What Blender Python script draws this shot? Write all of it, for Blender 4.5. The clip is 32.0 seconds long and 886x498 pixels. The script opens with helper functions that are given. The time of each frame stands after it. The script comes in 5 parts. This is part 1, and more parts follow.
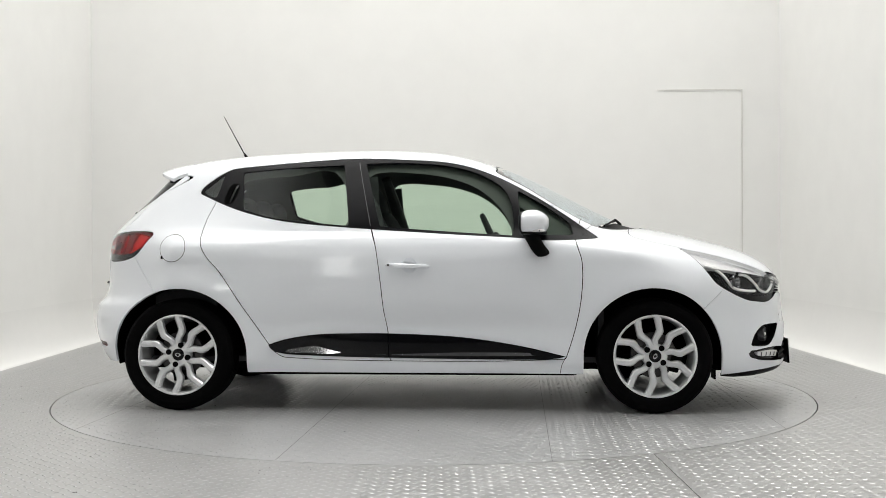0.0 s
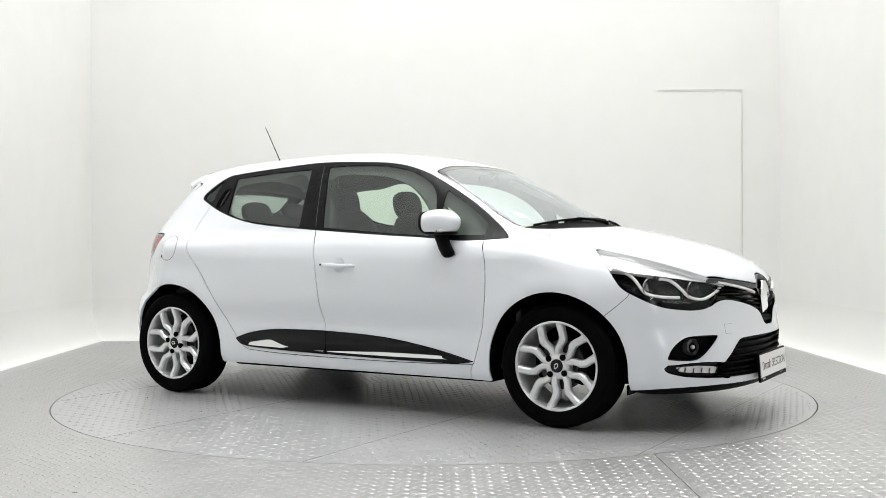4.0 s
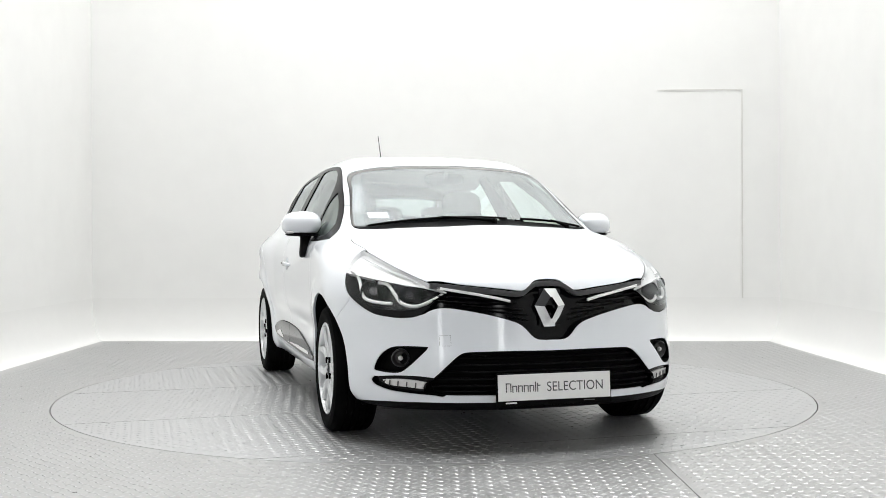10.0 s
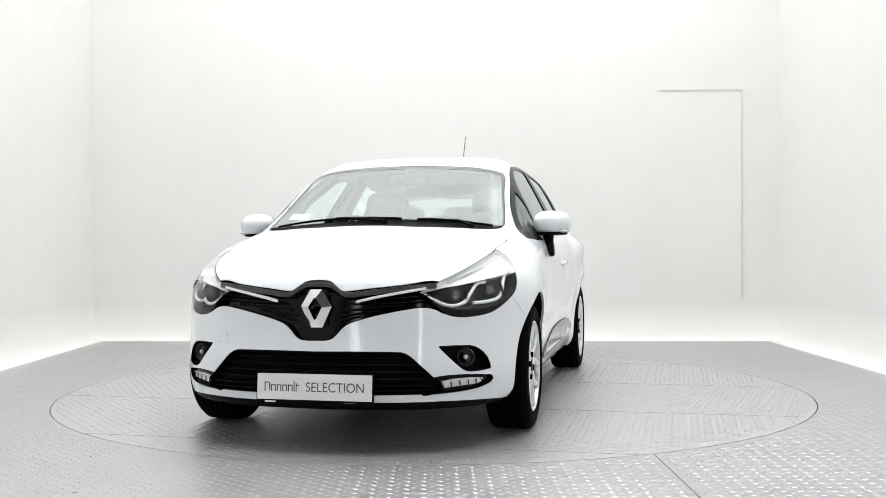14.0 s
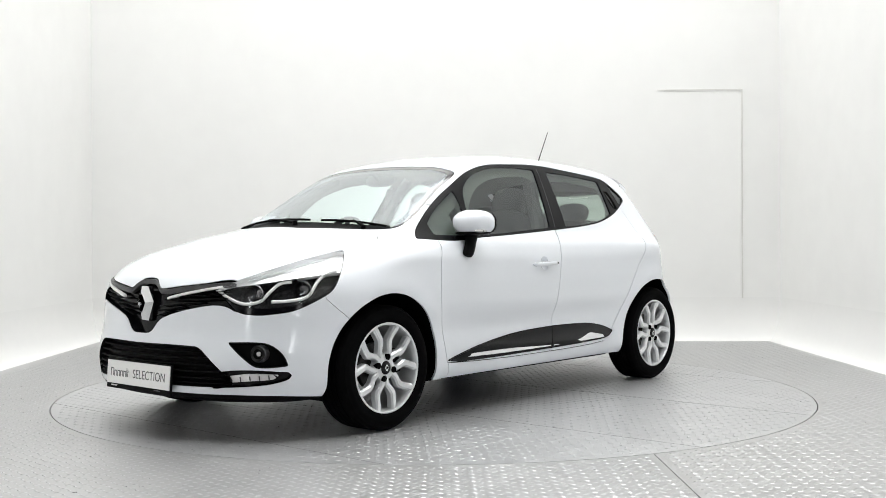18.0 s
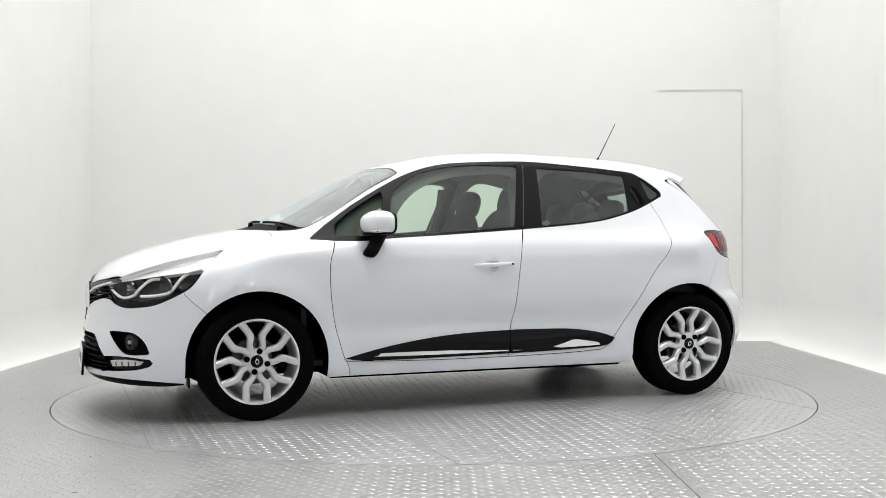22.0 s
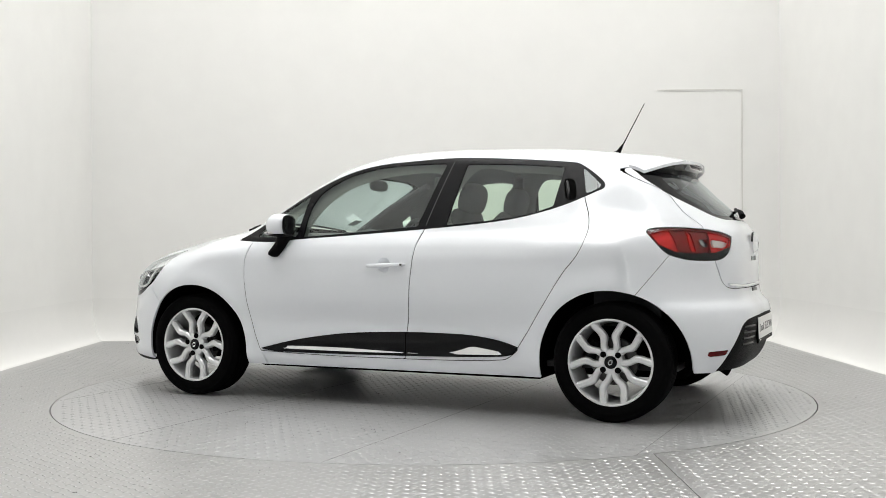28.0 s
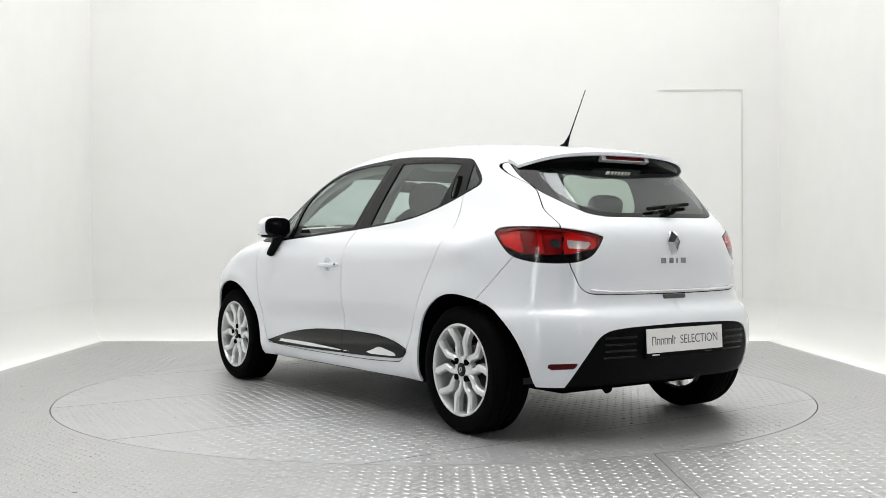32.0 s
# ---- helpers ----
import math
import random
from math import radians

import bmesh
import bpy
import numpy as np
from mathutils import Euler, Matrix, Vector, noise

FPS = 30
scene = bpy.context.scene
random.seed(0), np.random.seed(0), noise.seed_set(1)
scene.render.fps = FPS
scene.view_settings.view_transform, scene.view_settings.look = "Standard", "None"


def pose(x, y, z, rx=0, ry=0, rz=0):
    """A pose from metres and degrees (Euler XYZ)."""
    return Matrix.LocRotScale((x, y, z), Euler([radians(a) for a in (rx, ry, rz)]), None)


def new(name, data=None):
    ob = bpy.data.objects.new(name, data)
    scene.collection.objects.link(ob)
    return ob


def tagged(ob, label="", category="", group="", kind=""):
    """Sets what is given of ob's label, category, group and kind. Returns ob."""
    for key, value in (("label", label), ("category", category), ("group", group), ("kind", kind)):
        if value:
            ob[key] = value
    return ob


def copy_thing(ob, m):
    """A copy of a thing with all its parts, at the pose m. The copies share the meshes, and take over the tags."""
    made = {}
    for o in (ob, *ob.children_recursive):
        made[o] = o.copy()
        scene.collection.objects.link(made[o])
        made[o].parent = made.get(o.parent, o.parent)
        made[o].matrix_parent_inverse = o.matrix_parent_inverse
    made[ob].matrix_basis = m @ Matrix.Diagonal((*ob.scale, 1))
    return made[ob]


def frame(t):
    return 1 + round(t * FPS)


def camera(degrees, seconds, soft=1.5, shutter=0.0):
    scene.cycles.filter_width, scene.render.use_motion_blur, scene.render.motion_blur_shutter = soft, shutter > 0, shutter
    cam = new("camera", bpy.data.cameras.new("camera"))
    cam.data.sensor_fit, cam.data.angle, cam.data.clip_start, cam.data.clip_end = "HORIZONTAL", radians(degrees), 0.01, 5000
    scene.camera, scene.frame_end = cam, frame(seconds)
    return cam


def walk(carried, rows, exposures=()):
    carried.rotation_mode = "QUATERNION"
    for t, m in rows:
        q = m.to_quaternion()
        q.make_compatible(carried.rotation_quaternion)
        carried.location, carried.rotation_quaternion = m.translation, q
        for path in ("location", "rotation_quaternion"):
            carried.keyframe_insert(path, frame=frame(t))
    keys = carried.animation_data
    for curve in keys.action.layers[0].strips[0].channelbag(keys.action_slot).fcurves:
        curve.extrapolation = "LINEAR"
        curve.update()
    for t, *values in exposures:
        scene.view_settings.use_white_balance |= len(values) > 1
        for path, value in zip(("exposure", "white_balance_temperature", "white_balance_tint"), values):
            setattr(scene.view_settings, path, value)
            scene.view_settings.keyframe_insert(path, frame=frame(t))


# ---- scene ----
cam = camera(45.92, 32.0, .65)
EYE = (0, -6.536, 0.899)
walk(cam, [(0.0, pose(*EYE, 89.814, 0.243, -0.478)), (32.0, pose(*EYE, 89.814, 0.243, -0.478))],
     [(0.0, -.42, 6400, 10), (3.5, -.24, 6320, 10), (6.0, -.13, 6220, 10), (14.0, -.14, 6220, 10), (19.0, -.17, 6220, 10), (22.0, -.28, 6300, 10), (24.0, -.37, 6370, 10), (25.0, -.48, 6420, 10), (28.0, -.36, 6380, 10), (32.0, -.24, 6290, 10)])

# ---- light ----
world = bpy.data.worlds.new("studio_world")
scene.world = world
world.use_nodes = True
world.node_tree.nodes["Background"].inputs[0].default_value = (1, 1, 1, 1)
world.node_tree.nodes["Background"].inputs[1].default_value = 0.15


def area_lamp(name, x, y, z, rx, ry, wide, deep, power, colour=(1, .985, .95)):
    data = bpy.data.lights.new(name, "AREA")
    data.shape, data.size, data.size_y, data.energy, data.color = "RECTANGLE", wide, deep, power, colour
    ob = new(name, data)
    ob.matrix_world = pose(x, y, z, rx, ry, 0)
    return ob


area_lamp("ceiling_softbox", 0, -.8, 8.4, 0, 0, 3.7, 7.2, 315)
# unseen side boxes, added to even out the light on the walls
for s in (-1, 1):
    area_lamp("wall_fill_softbox", s * 2.45, -.8, 8.4, 0, 0, 1.1, 7.2, 190)
for s in (-1, 1):
    area_lamp("strip_light", s * 2.2, -7.4, 2.0, 90, 0, .35, 2.8, 13)


# ---- materials ----
def material(name, colour, rough=.5, metal=0.0, coat=0.0, noise_scale=0.0, vary=0.0, bump=0.0, bump_scale=0.0, rough_vary=0.0, spec=.5):
    m = bpy.data.materials.new(name)
    m.use_nodes = True
    n, link = m.node_tree.nodes, m.node_tree.links
    b = n["Principled BSDF"]
    b.inputs["Base Color"].default_value = (*colour, 1)
    b.inputs["Roughness"].default_value = rough
    b.inputs["Metallic"].default_value = metal
    b.inputs["Coat Weight"].default_value = coat
    b.inputs["Coat Roughness"].default_value = .04
    b.inputs["Specular IOR Level"].default_value = spec
    tex = n.new("ShaderNodeTexCoord")
    if noise_scale:
        a, c = n.new("ShaderNodeTexNoise"), n.new("ShaderNodeTexNoise")
        a.inputs["Scale"].default_value, a.inputs["Detail"].default_value = noise_scale, 6
        c.inputs["Scale"].default_value, c.inputs["Detail"].default_value = noise_scale * 9, 4
        both = n.new("ShaderNodeMath")
        both.operation = "ADD"
        link.new(tex.outputs["Object"], a.inputs["Vector"])
        link.new(tex.outputs["Object"], c.inputs["Vector"])
        link.new(a.outputs["Fac"], both.inputs[0])
        link.new(c.outputs["Fac"], both.inputs[1])
        if vary:
            ramp = n.new("ShaderNodeMapRange")
            ramp.inputs["From Min"].default_value, ramp.inputs["From Max"].default_value = .6, 1.4
            ramp.inputs["To Min"].default_value, ramp.inputs["To Max"].default_value = 1 - vary, 1 + vary
            mul = n.new("ShaderNodeVectorMath")
            mul.operation = "SCALE"
            mul.inputs[0].default_value = colour
            link.new(both.outputs[0], ramp.inputs["Value"])
            link.new(ramp.outputs[0], mul.inputs["Scale"])
            link.new(mul.outputs[0], b.inputs["Base Color"])
        if rough_vary:
            rr = n.new("ShaderNodeMapRange")
            rr.inputs["From Min"].default_value, rr.inputs["From Max"].default_value = .6, 1.4
            rr.inputs["To Min"].default_value, rr.inputs["To Max"].default_value = rough - rough_vary, rough + rough_vary
            link.new(both.outputs[0], rr.inputs["Value"])
            link.new(rr.outputs[0], b.inputs["Roughness"])
    if bump:
        f, bp = n.new("ShaderNodeTexNoise"), n.new("ShaderNodeBump")
        f.inputs["Scale"].default_value, f.inputs["Detail"].default_value = bump_scale, 4
        bp.inputs["Strength"].default_value, bp.inputs["Distance"].default_value = bump, .002
        link.new(tex.outputs["Object"], f.inputs["Vector"])
        link.new(f.outputs["Fac"], bp.inputs["Height"])
        link.new(bp.outputs["Normal"], b.inputs["Normal"])
    return m


def glass(name, tint, gloss=.06, rough=.0, rise=5):
    m = bpy.data.materials.new(name)
    m.use_nodes = True
    n, link = m.node_tree.nodes, m.node_tree.links
    n.remove(n["Principled BSDF"])
    t, g, mix, fr = n.new("ShaderNodeBsdfTransparent"), n.new("ShaderNodeBsdfGlossy"), n.new("ShaderNodeMixShader"), n.new("ShaderNodeLayerWeight")
    power, scale = n.new("ShaderNodeMath"), n.new("ShaderNodeMath")
    t.inputs["Color"].default_value = (*tint, 1)
    g.inputs["Roughness"].default_value = rough
    g.inputs["Color"].default_value = (.94, .98, 1, 1)
    fr.inputs["Blend"].default_value = .5
    power.operation, scale.operation = "POWER", "MULTIPLY_ADD"
    power.inputs[1].default_value = rise
    scale.inputs[1].default_value, scale.inputs[2].default_value = 1 - gloss, gloss
    link.new(fr.outputs["Facing"], power.inputs[0])
    link.new(power.outputs[0], scale.inputs[0])
    link.new(scale.outputs[0], mix.inputs[0])
    link.new(t.outputs[0], mix.inputs[1])
    link.new(g.outputs[0], mix.inputs[2])
    link.new(mix.outputs[0], n["Material Output"].inputs["Surface"])
    return m


def glow(name, colour, strength):
    m = bpy.data.materials.new(name)
    m.use_nodes = True
    b = m.node_tree.nodes["Principled BSDF"]
    b.inputs["Base Color"].default_value = (*colour, 1)
    b.inputs["Emission Color"].default_value = (*colour, 1)
    b.inputs["Emission Strength"].default_value = strength
    return m


PAINT = material("white_car_paint", (.80, .825, .865), .32, 0, 1.0, 40, .008, .02, 900)
PAINT.node_tree.nodes["Principled BSDF"].inputs["Coat Roughness"].default_value = .07
BLACK = material("gloss_black_trim", (.004, .004, .005), .10, 0, 0, 20, .2, spec=.2)
FRAME = material("satin_black_window_frame", (.005, .005, .006), .24, 0, 0, 30, .2, spec=.1)
PLASTIC = material("grained_black_plastic", (.0025, .0025, .0027), .5, 0, 0, 30, .2, .25, 700, 0, .06)
SATIN = material("satin_dark_grey_plastic", (.05, .05, .052), .35, 0, 0, 30, .15, .1, 600)
RUBBER = material("tyre_rubber", (.0022, .0022, .0024), .85, 0, 0, 25, .25, .2, 300, 0, .05)
CHROME = material("chrome", (.82, .83, .84), .07, 1.0, 0, 12, .02)
ALLOY = material("silver_alloy", (.70, .71, .72), .28, .45, .5, 30, .04)
DARKCHROME = material("smoked_chrome", (.26, .26, .27), .12, 1.0, 0, 12, .03)
STEEL = material("brake_steel", (.10, .098, .095), .45, .9, 0, 60, .2)
GAP = material("panel_gap", (.004, .004, .004), .95, spec=.0)
BORDER = material("printed_glass_border", (.01, .01, .011), .12, 0, 1.0, 30, .1, spec=.6)
GLASS = glass("green_tinted_glass", (.82, .92, .83), .075, 0, 4)
SCREEN = glass("windscreen_glass", (.80, .90, .94), .17, .20, 3)
DARKGLASS = glass("dark_rear_glass", (.46, .52, .49), .06)
LENS = glass("clear_lamp_lens", (.97, .97, .97), .022)
RED = material("red_lamp_plastic", (.62, .010, .010), .16, 0, 0, 35, .45, spec=.3)
REDMID = material("deep_red_lamp_plastic", (.20, .004, .005), .16, 0, 0, 60, .5, spec=.3)
REDDARK = material("dark_red_reflector", (.085, .003, .004), .2, 0, 0, 200, .3, spec=.2)
BROW = material("silver_lamp_reflector", (.86, .86, .87), .25, .3, .3, 90, .08)
BRIGHT = material("bright_badge_chrome", (.80, .81, .82), .18, .55, .4, 12, .02)
BOWL = material("smoked_lamp_bowl", (.07, .07, .073), .25, .7, 0, 60, .2)
GUIDE = material("white_guide_and_glint", (.93, .93, .92), .25, 0, .4, 60, .02)
CLEAR = material("frosted_white_lamp", (.75, .74, .74), .15, .2, .6, 90, .08)
SEAT = material("charcoal_seat_cloth", (.035, .036, .04), .9, 0, 0, 50, .25, .4, 500)
DASH = material("soft_black_dashboard", (.025, .025, .027), .6, 0, 0, 40, .2, .3, 500)
LINER = material("light_grey_headliner", (.11, .11, .11), .95, 0, 0, 60, .05, .2, 600)
PLATE = material("white_plate_plastic", (.84, .83, .82), .35, 0, .3, 30, .03)
WALL = material("white_studio_wall", (.755, .752, .735), .85, 0, 0, .45, .024, .05, 40, spec=0)
# a shade below the wall colour, to hold back light the curve catches
COVE = material("toned_down_white_cove", (.735, .732, .715), .8, 0, 0, 1.2, .012, spec=0)
TABLE = material("aluminium_turntable_plate", (.50, .50, .505), .36, .58, 0, 1.6, .10, .15, 60, .07)
METAL = material("worn_aluminium_floor", (.445, .443, .442), .38, .58, 0, 1.6, .12, .15, 60, .08)
TREAD = material("aluminium_tread_bars", (.57, .57, .575), .33, .8, 0, 5, .12, 0, 0, .08)
SEAM = material("plate_joint", (.10, .10, .10), .8, .2)
DARK = material("dark_hall", (.035, .035, .037), .9, 0, 0, 2, .2)


# ---- helpers of the builder ----
def link_mesh(name, verts, faces, mat, parent=None, label="", normals=None, smooth=True):
    me = bpy.data.meshes.new(name)
    me.from_pydata([tuple(v) for v in np.asarray(verts, float).tolist()], [], [tuple(f) for f in faces])
    me.materials.append(mat)
    if smooth:
        me.polygons.foreach_set("use_smooth", [True] * len(me.polygons))
    if normals is not None:
        me.normals_split_custom_set_from_vertices(np.asarray(normals, float).tolist())
    me.update()
    ob = new(name, me)
    if parent:
        ob.parent = parent
    if label:
        tagged(ob, label)
    return ob


def part(name, bm, mat, parent=None, label="", smooth=False, sharp=35):
    """Links a bmesh as one mesh object under a thing or a part."""
    me = bpy.data.meshes.new(name)
    bm.normal_update()
    if smooth:
        for f in bm.faces:
            f.smooth = True
        for e in bm.edges:
            if len(e.link_faces) == 2 and e.calc_face_angle() > radians(sharp):
                e.smooth = False
    bm.to_mesh(me)
    bm.free()
    me.materials.append(mat)
    ob = new(name, me)
    if parent:
        ob.parent = parent
    if label:
        tagged(ob, label)
    return ob


def box(sx, sy, sz, m=None, bevel=0.0, segments=2):
    bm = bmesh.new()
    bmesh.ops.create_cube(bm, size=1)
    bmesh.ops.scale(bm, vec=(sx, sy, sz), verts=bm.verts)
    if bevel:
        bmesh.ops.bevel(bm, geom=bm.edges[:], offset=bevel, segments=segments, affect="EDGES", profile=.6)
    if m is not None:
        bm.transform(m)
    return bm


def joined(*many):
    bm = many[0]
    for o in many[1:]:
        me = bpy.data.meshes.new("tmp")
        o.to_mesh(me)
        o.free()
        bm.from_mesh(me)
        bpy.data.meshes.remove(me)
    return bm


def lathe(profile, n=64, m=None):
    """Turns (radius, y) pairs round the y axis."""
    bm = bmesh.new()
    rings = [[bm.verts.new((r * math.cos(2 * math.pi * i / n), y, r * math.sin(2 * math.pi * i / n))) for i in range(n)] for r, y in profile]
    for a, b in zip(rings, rings[1:]):
        for i in range(n):
            bm.faces.new((a[i], a[(i + 1) % n], b[(i + 1) % n], b[i]))
    if m is not None:
        bm.transform(m)
    return bm


def tube(points, radius, n=10, closed=False, flat=1.0):
    """A rod along points; radius may be a list."""
    pts = [Vector(p) for p in points]
    rad = radius if isinstance(radius, (list, tuple)) else [radius] * len(pts)
    bm = bmesh.new()
    rings = []
    side = None
    for i, p in enumerate(pts):
        d = (pts[min(i + 1, len(pts) - 1)] - pts[max(i - 1, 0)]).normalized()
        if side is None:
            side = d.orthogonal().normalized()
        side = (side - d * side.dot(d)).normalized()
        up = d.cross(side)
        rings.append([bm.verts.new(p + (side * math.cos(2 * math.pi * k / n) + up * math.sin(2 * math.pi * k / n) * flat) * rad[i]) for k in range(n)])
    for a, b in zip(rings, rings[1:]):
        for k in range(n):
            bm.faces.new((a[k], a[(k + 1) % n], b[(k + 1) % n], b[k]))
    bm.faces.new(rings[0][::-1])
    bm.faces.new(rings[-1])
    return bm


def extruded(loop, depth, m=None, bevel=0.0):
    """A slab from a 2D loop, in the xy plane, its top at depth."""
    bm = bmesh.new()
    low = [bm.verts.new((x, y, 0)) for x, y in loop]
    f = bm.faces.new(low)
    top = bmesh.ops.extrude_face_region(bm, geom=[f])
    bmesh.ops.translate(bm, vec=(0, 0, depth), verts=[v for v in top["geom"] if isinstance(v, bmesh.types.BMVert)])
    bmesh.ops.recalc_face_normals(bm, faces=bm.faces)
    if bevel:
        rim = [e for e in bm.edges if all(v.co.z > depth * .5 for v in e.verts)]
        bmesh.ops.bevel(bm, geom=rim, offset=bevel, segments=2, affect="EDGES")
    if m is not None:
        bm.transform(m)
    return bm


# ---- the studio ----
TABLE_R = 2.25
FLOOR_BACK_L, FLOOR_BACK_R = (-3.18, 3.49), (3.10, 3.14)


def tread_bars(name, keep, x0, x1, y0, y1, turn, parent, s=.044):
    """Raised lozenges of a tread plate, in turns along and across the rows."""
    verts, faces = [], []
    c0, s0 = math.cos(turn), math.sin(turn)
    shape = [(-.019, 0, 0), (0, -.0080, 0), (.019, 0, 0), (0, .0080, 0), (-.008, 0, .0020), (.008, 0, .0020)]
    rot = {k: [(x * math.cos(k) - y * math.sin(k), x * math.sin(k) + y * math.cos(k), z) for x, y, z in shape]
           for k in (turn, turn + math.pi / 2)}
    reach = int(max(abs(x0), abs(x1), abs(y0), abs(y1)) * 1.5 / s)
    for i in range(-reach, reach):
        for j in range(-reach, reach):
            u, v = (i + .5) * s, (j + .5) * s
            x, y = u * c0 - v * s0, u * s0 + v * c0
            if x0 < x < x1 and y0 < y < y1 and keep(x, y):
                b = len(verts)
                for dx, dy, dz in rot[turn + (math.pi / 2 if (i + j) % 2 else 0)]:
                    verts.append((x + dx, y + dy, .0002 + dz))
                faces += [(b, b + 1, b + 5, b + 4), (b + 1, b + 2, b + 5), (b + 2, b + 3, b + 4, b + 5), (b + 3, b, b + 4)]
    return tagged(link_mesh(name, verts, faces, TREAD, parent, "raised aluminium tread bars", smooth=False), kind="stuff")


def fan(loop, hole_r=0.0, n=160):
    """A flat sheet at z = 0 between a round hole and a loop."""
    inner = [(hole_r * math.cos(2 * math.pi * i / n), hole_r * math.sin(2 * math.pi * i / n)) for i in range(n)]
    outer = []
    for x, y in inner:
        best = 99
        for a, b in zip(loop, loop[1:] + loop[:1]):
            ex, ey = b[0] - a[0], b[1] - a[1]
            den = x * ey - y * ex
            if abs(den) > 1e-9:
                k = (a[0] * ey - a[1] * ex) / den
                m = (a[0] * y - a[1] * x) / den
                if k > 0 and -1e-6 <= m <= 1 + 1e-6:
                    best = min(best, k)
        outer.append((x * best, y * best))
    return inner, outer, n


def build_floor():
    loop = [FLOOR_BACK_L, (-3.07, -8.0), (3.07, -8.0), FLOOR_BACK_R]
    inner, outer, n = fan(loop, TABLE_R + .006)
    verts, faces = [], []
    for ring, z in ((outer, -.05), (outer, 0), (inner, 0), (inner, -.05)):
        verts += [(x, y, z) for x, y in ring]
    for k in range(3):
        for i in range(n):
            faces.append((k * n + i, k * n + (i + 1) % n, (k + 1) * n + (i + 1) % n, (k + 1) * n + i))
    floor = tagged(link_mesh("floor", verts, faces, METAL, None, "worn grey aluminium tread-plate studio floor", smooth=False), category="floor", kind="structure")
    seams = (.94,)
    tread_bars("tread_bar", lambda x, y: math.hypot(x, y) > TABLE_R + .03 and min(abs(x - q) for q in seams) > .02
               and y < 3.46 - (x + 3.18) * .056, -3.07, 3.07, -4.2, 3.5, .78, floor)
    for q in seams:
        y1 = -math.sqrt(TABLE_R ** 2 - q * q) - .02
        part("floor_seam", box(.004, y1 + 8, .002, pose(q, (y1 - 8) / 2, .0)), SEAM, floor, "dark joint between floor plates")
    bm = bmesh.new()
    bmesh.ops.create_circle(bm, cap_ends=True, radius=TABLE_R + .2, segments=96, matrix=pose(0, 0, -.06))
    tagged(part("turntable_pit", bm, GAP, None, "dark pit under the turntable"), category="pit", kind="structure")
    return floor


def build_turntable():
    table = tagged(new("turntable"), "round aluminium tread-plate turntable set flush in the floor", "turntable")
    n = 160
    ring = [(math.cos(2 * math.pi * i / n), math.sin(2 * math.pi * i / n)) for i in range(n)]
    verts = [(x * TABLE_R, y * TABLE_R, -.04) for x, y in ring] + [(x * TABLE_R, y * TABLE_R, 0) for x, y in ring]
    faces = [(i, (i + 1) % n, n + (i + 1) % n, n + i) for i in range(n)] + [tuple(range(n, 2 * n))]
    link_mesh("turntable_disc", verts, faces, TABLE, table, smooth=False)
    cuts = [-2.3, -1.66, -.50, .66, 1.82, 2.3]
    for k, (a, b) in enumerate(zip(cuts, cuts[1:])):
        tread_bars("tread_bar", lambda x, y: math.hypot(x, y) < TABLE_R - .03, a + .012, b - .012, -2.3, 2.3, (1.0, .78, .62, .78, 1.0)[k], table)
    for c in cuts[1:-1]:
        l = math.sqrt(TABLE_R ** 2 - c * c)
        part("plate_seam", box(.002, 2 * l - .02, .0012, pose(c, 0, 0)), SATIN, table, "dark joint between tread plates")
    return table


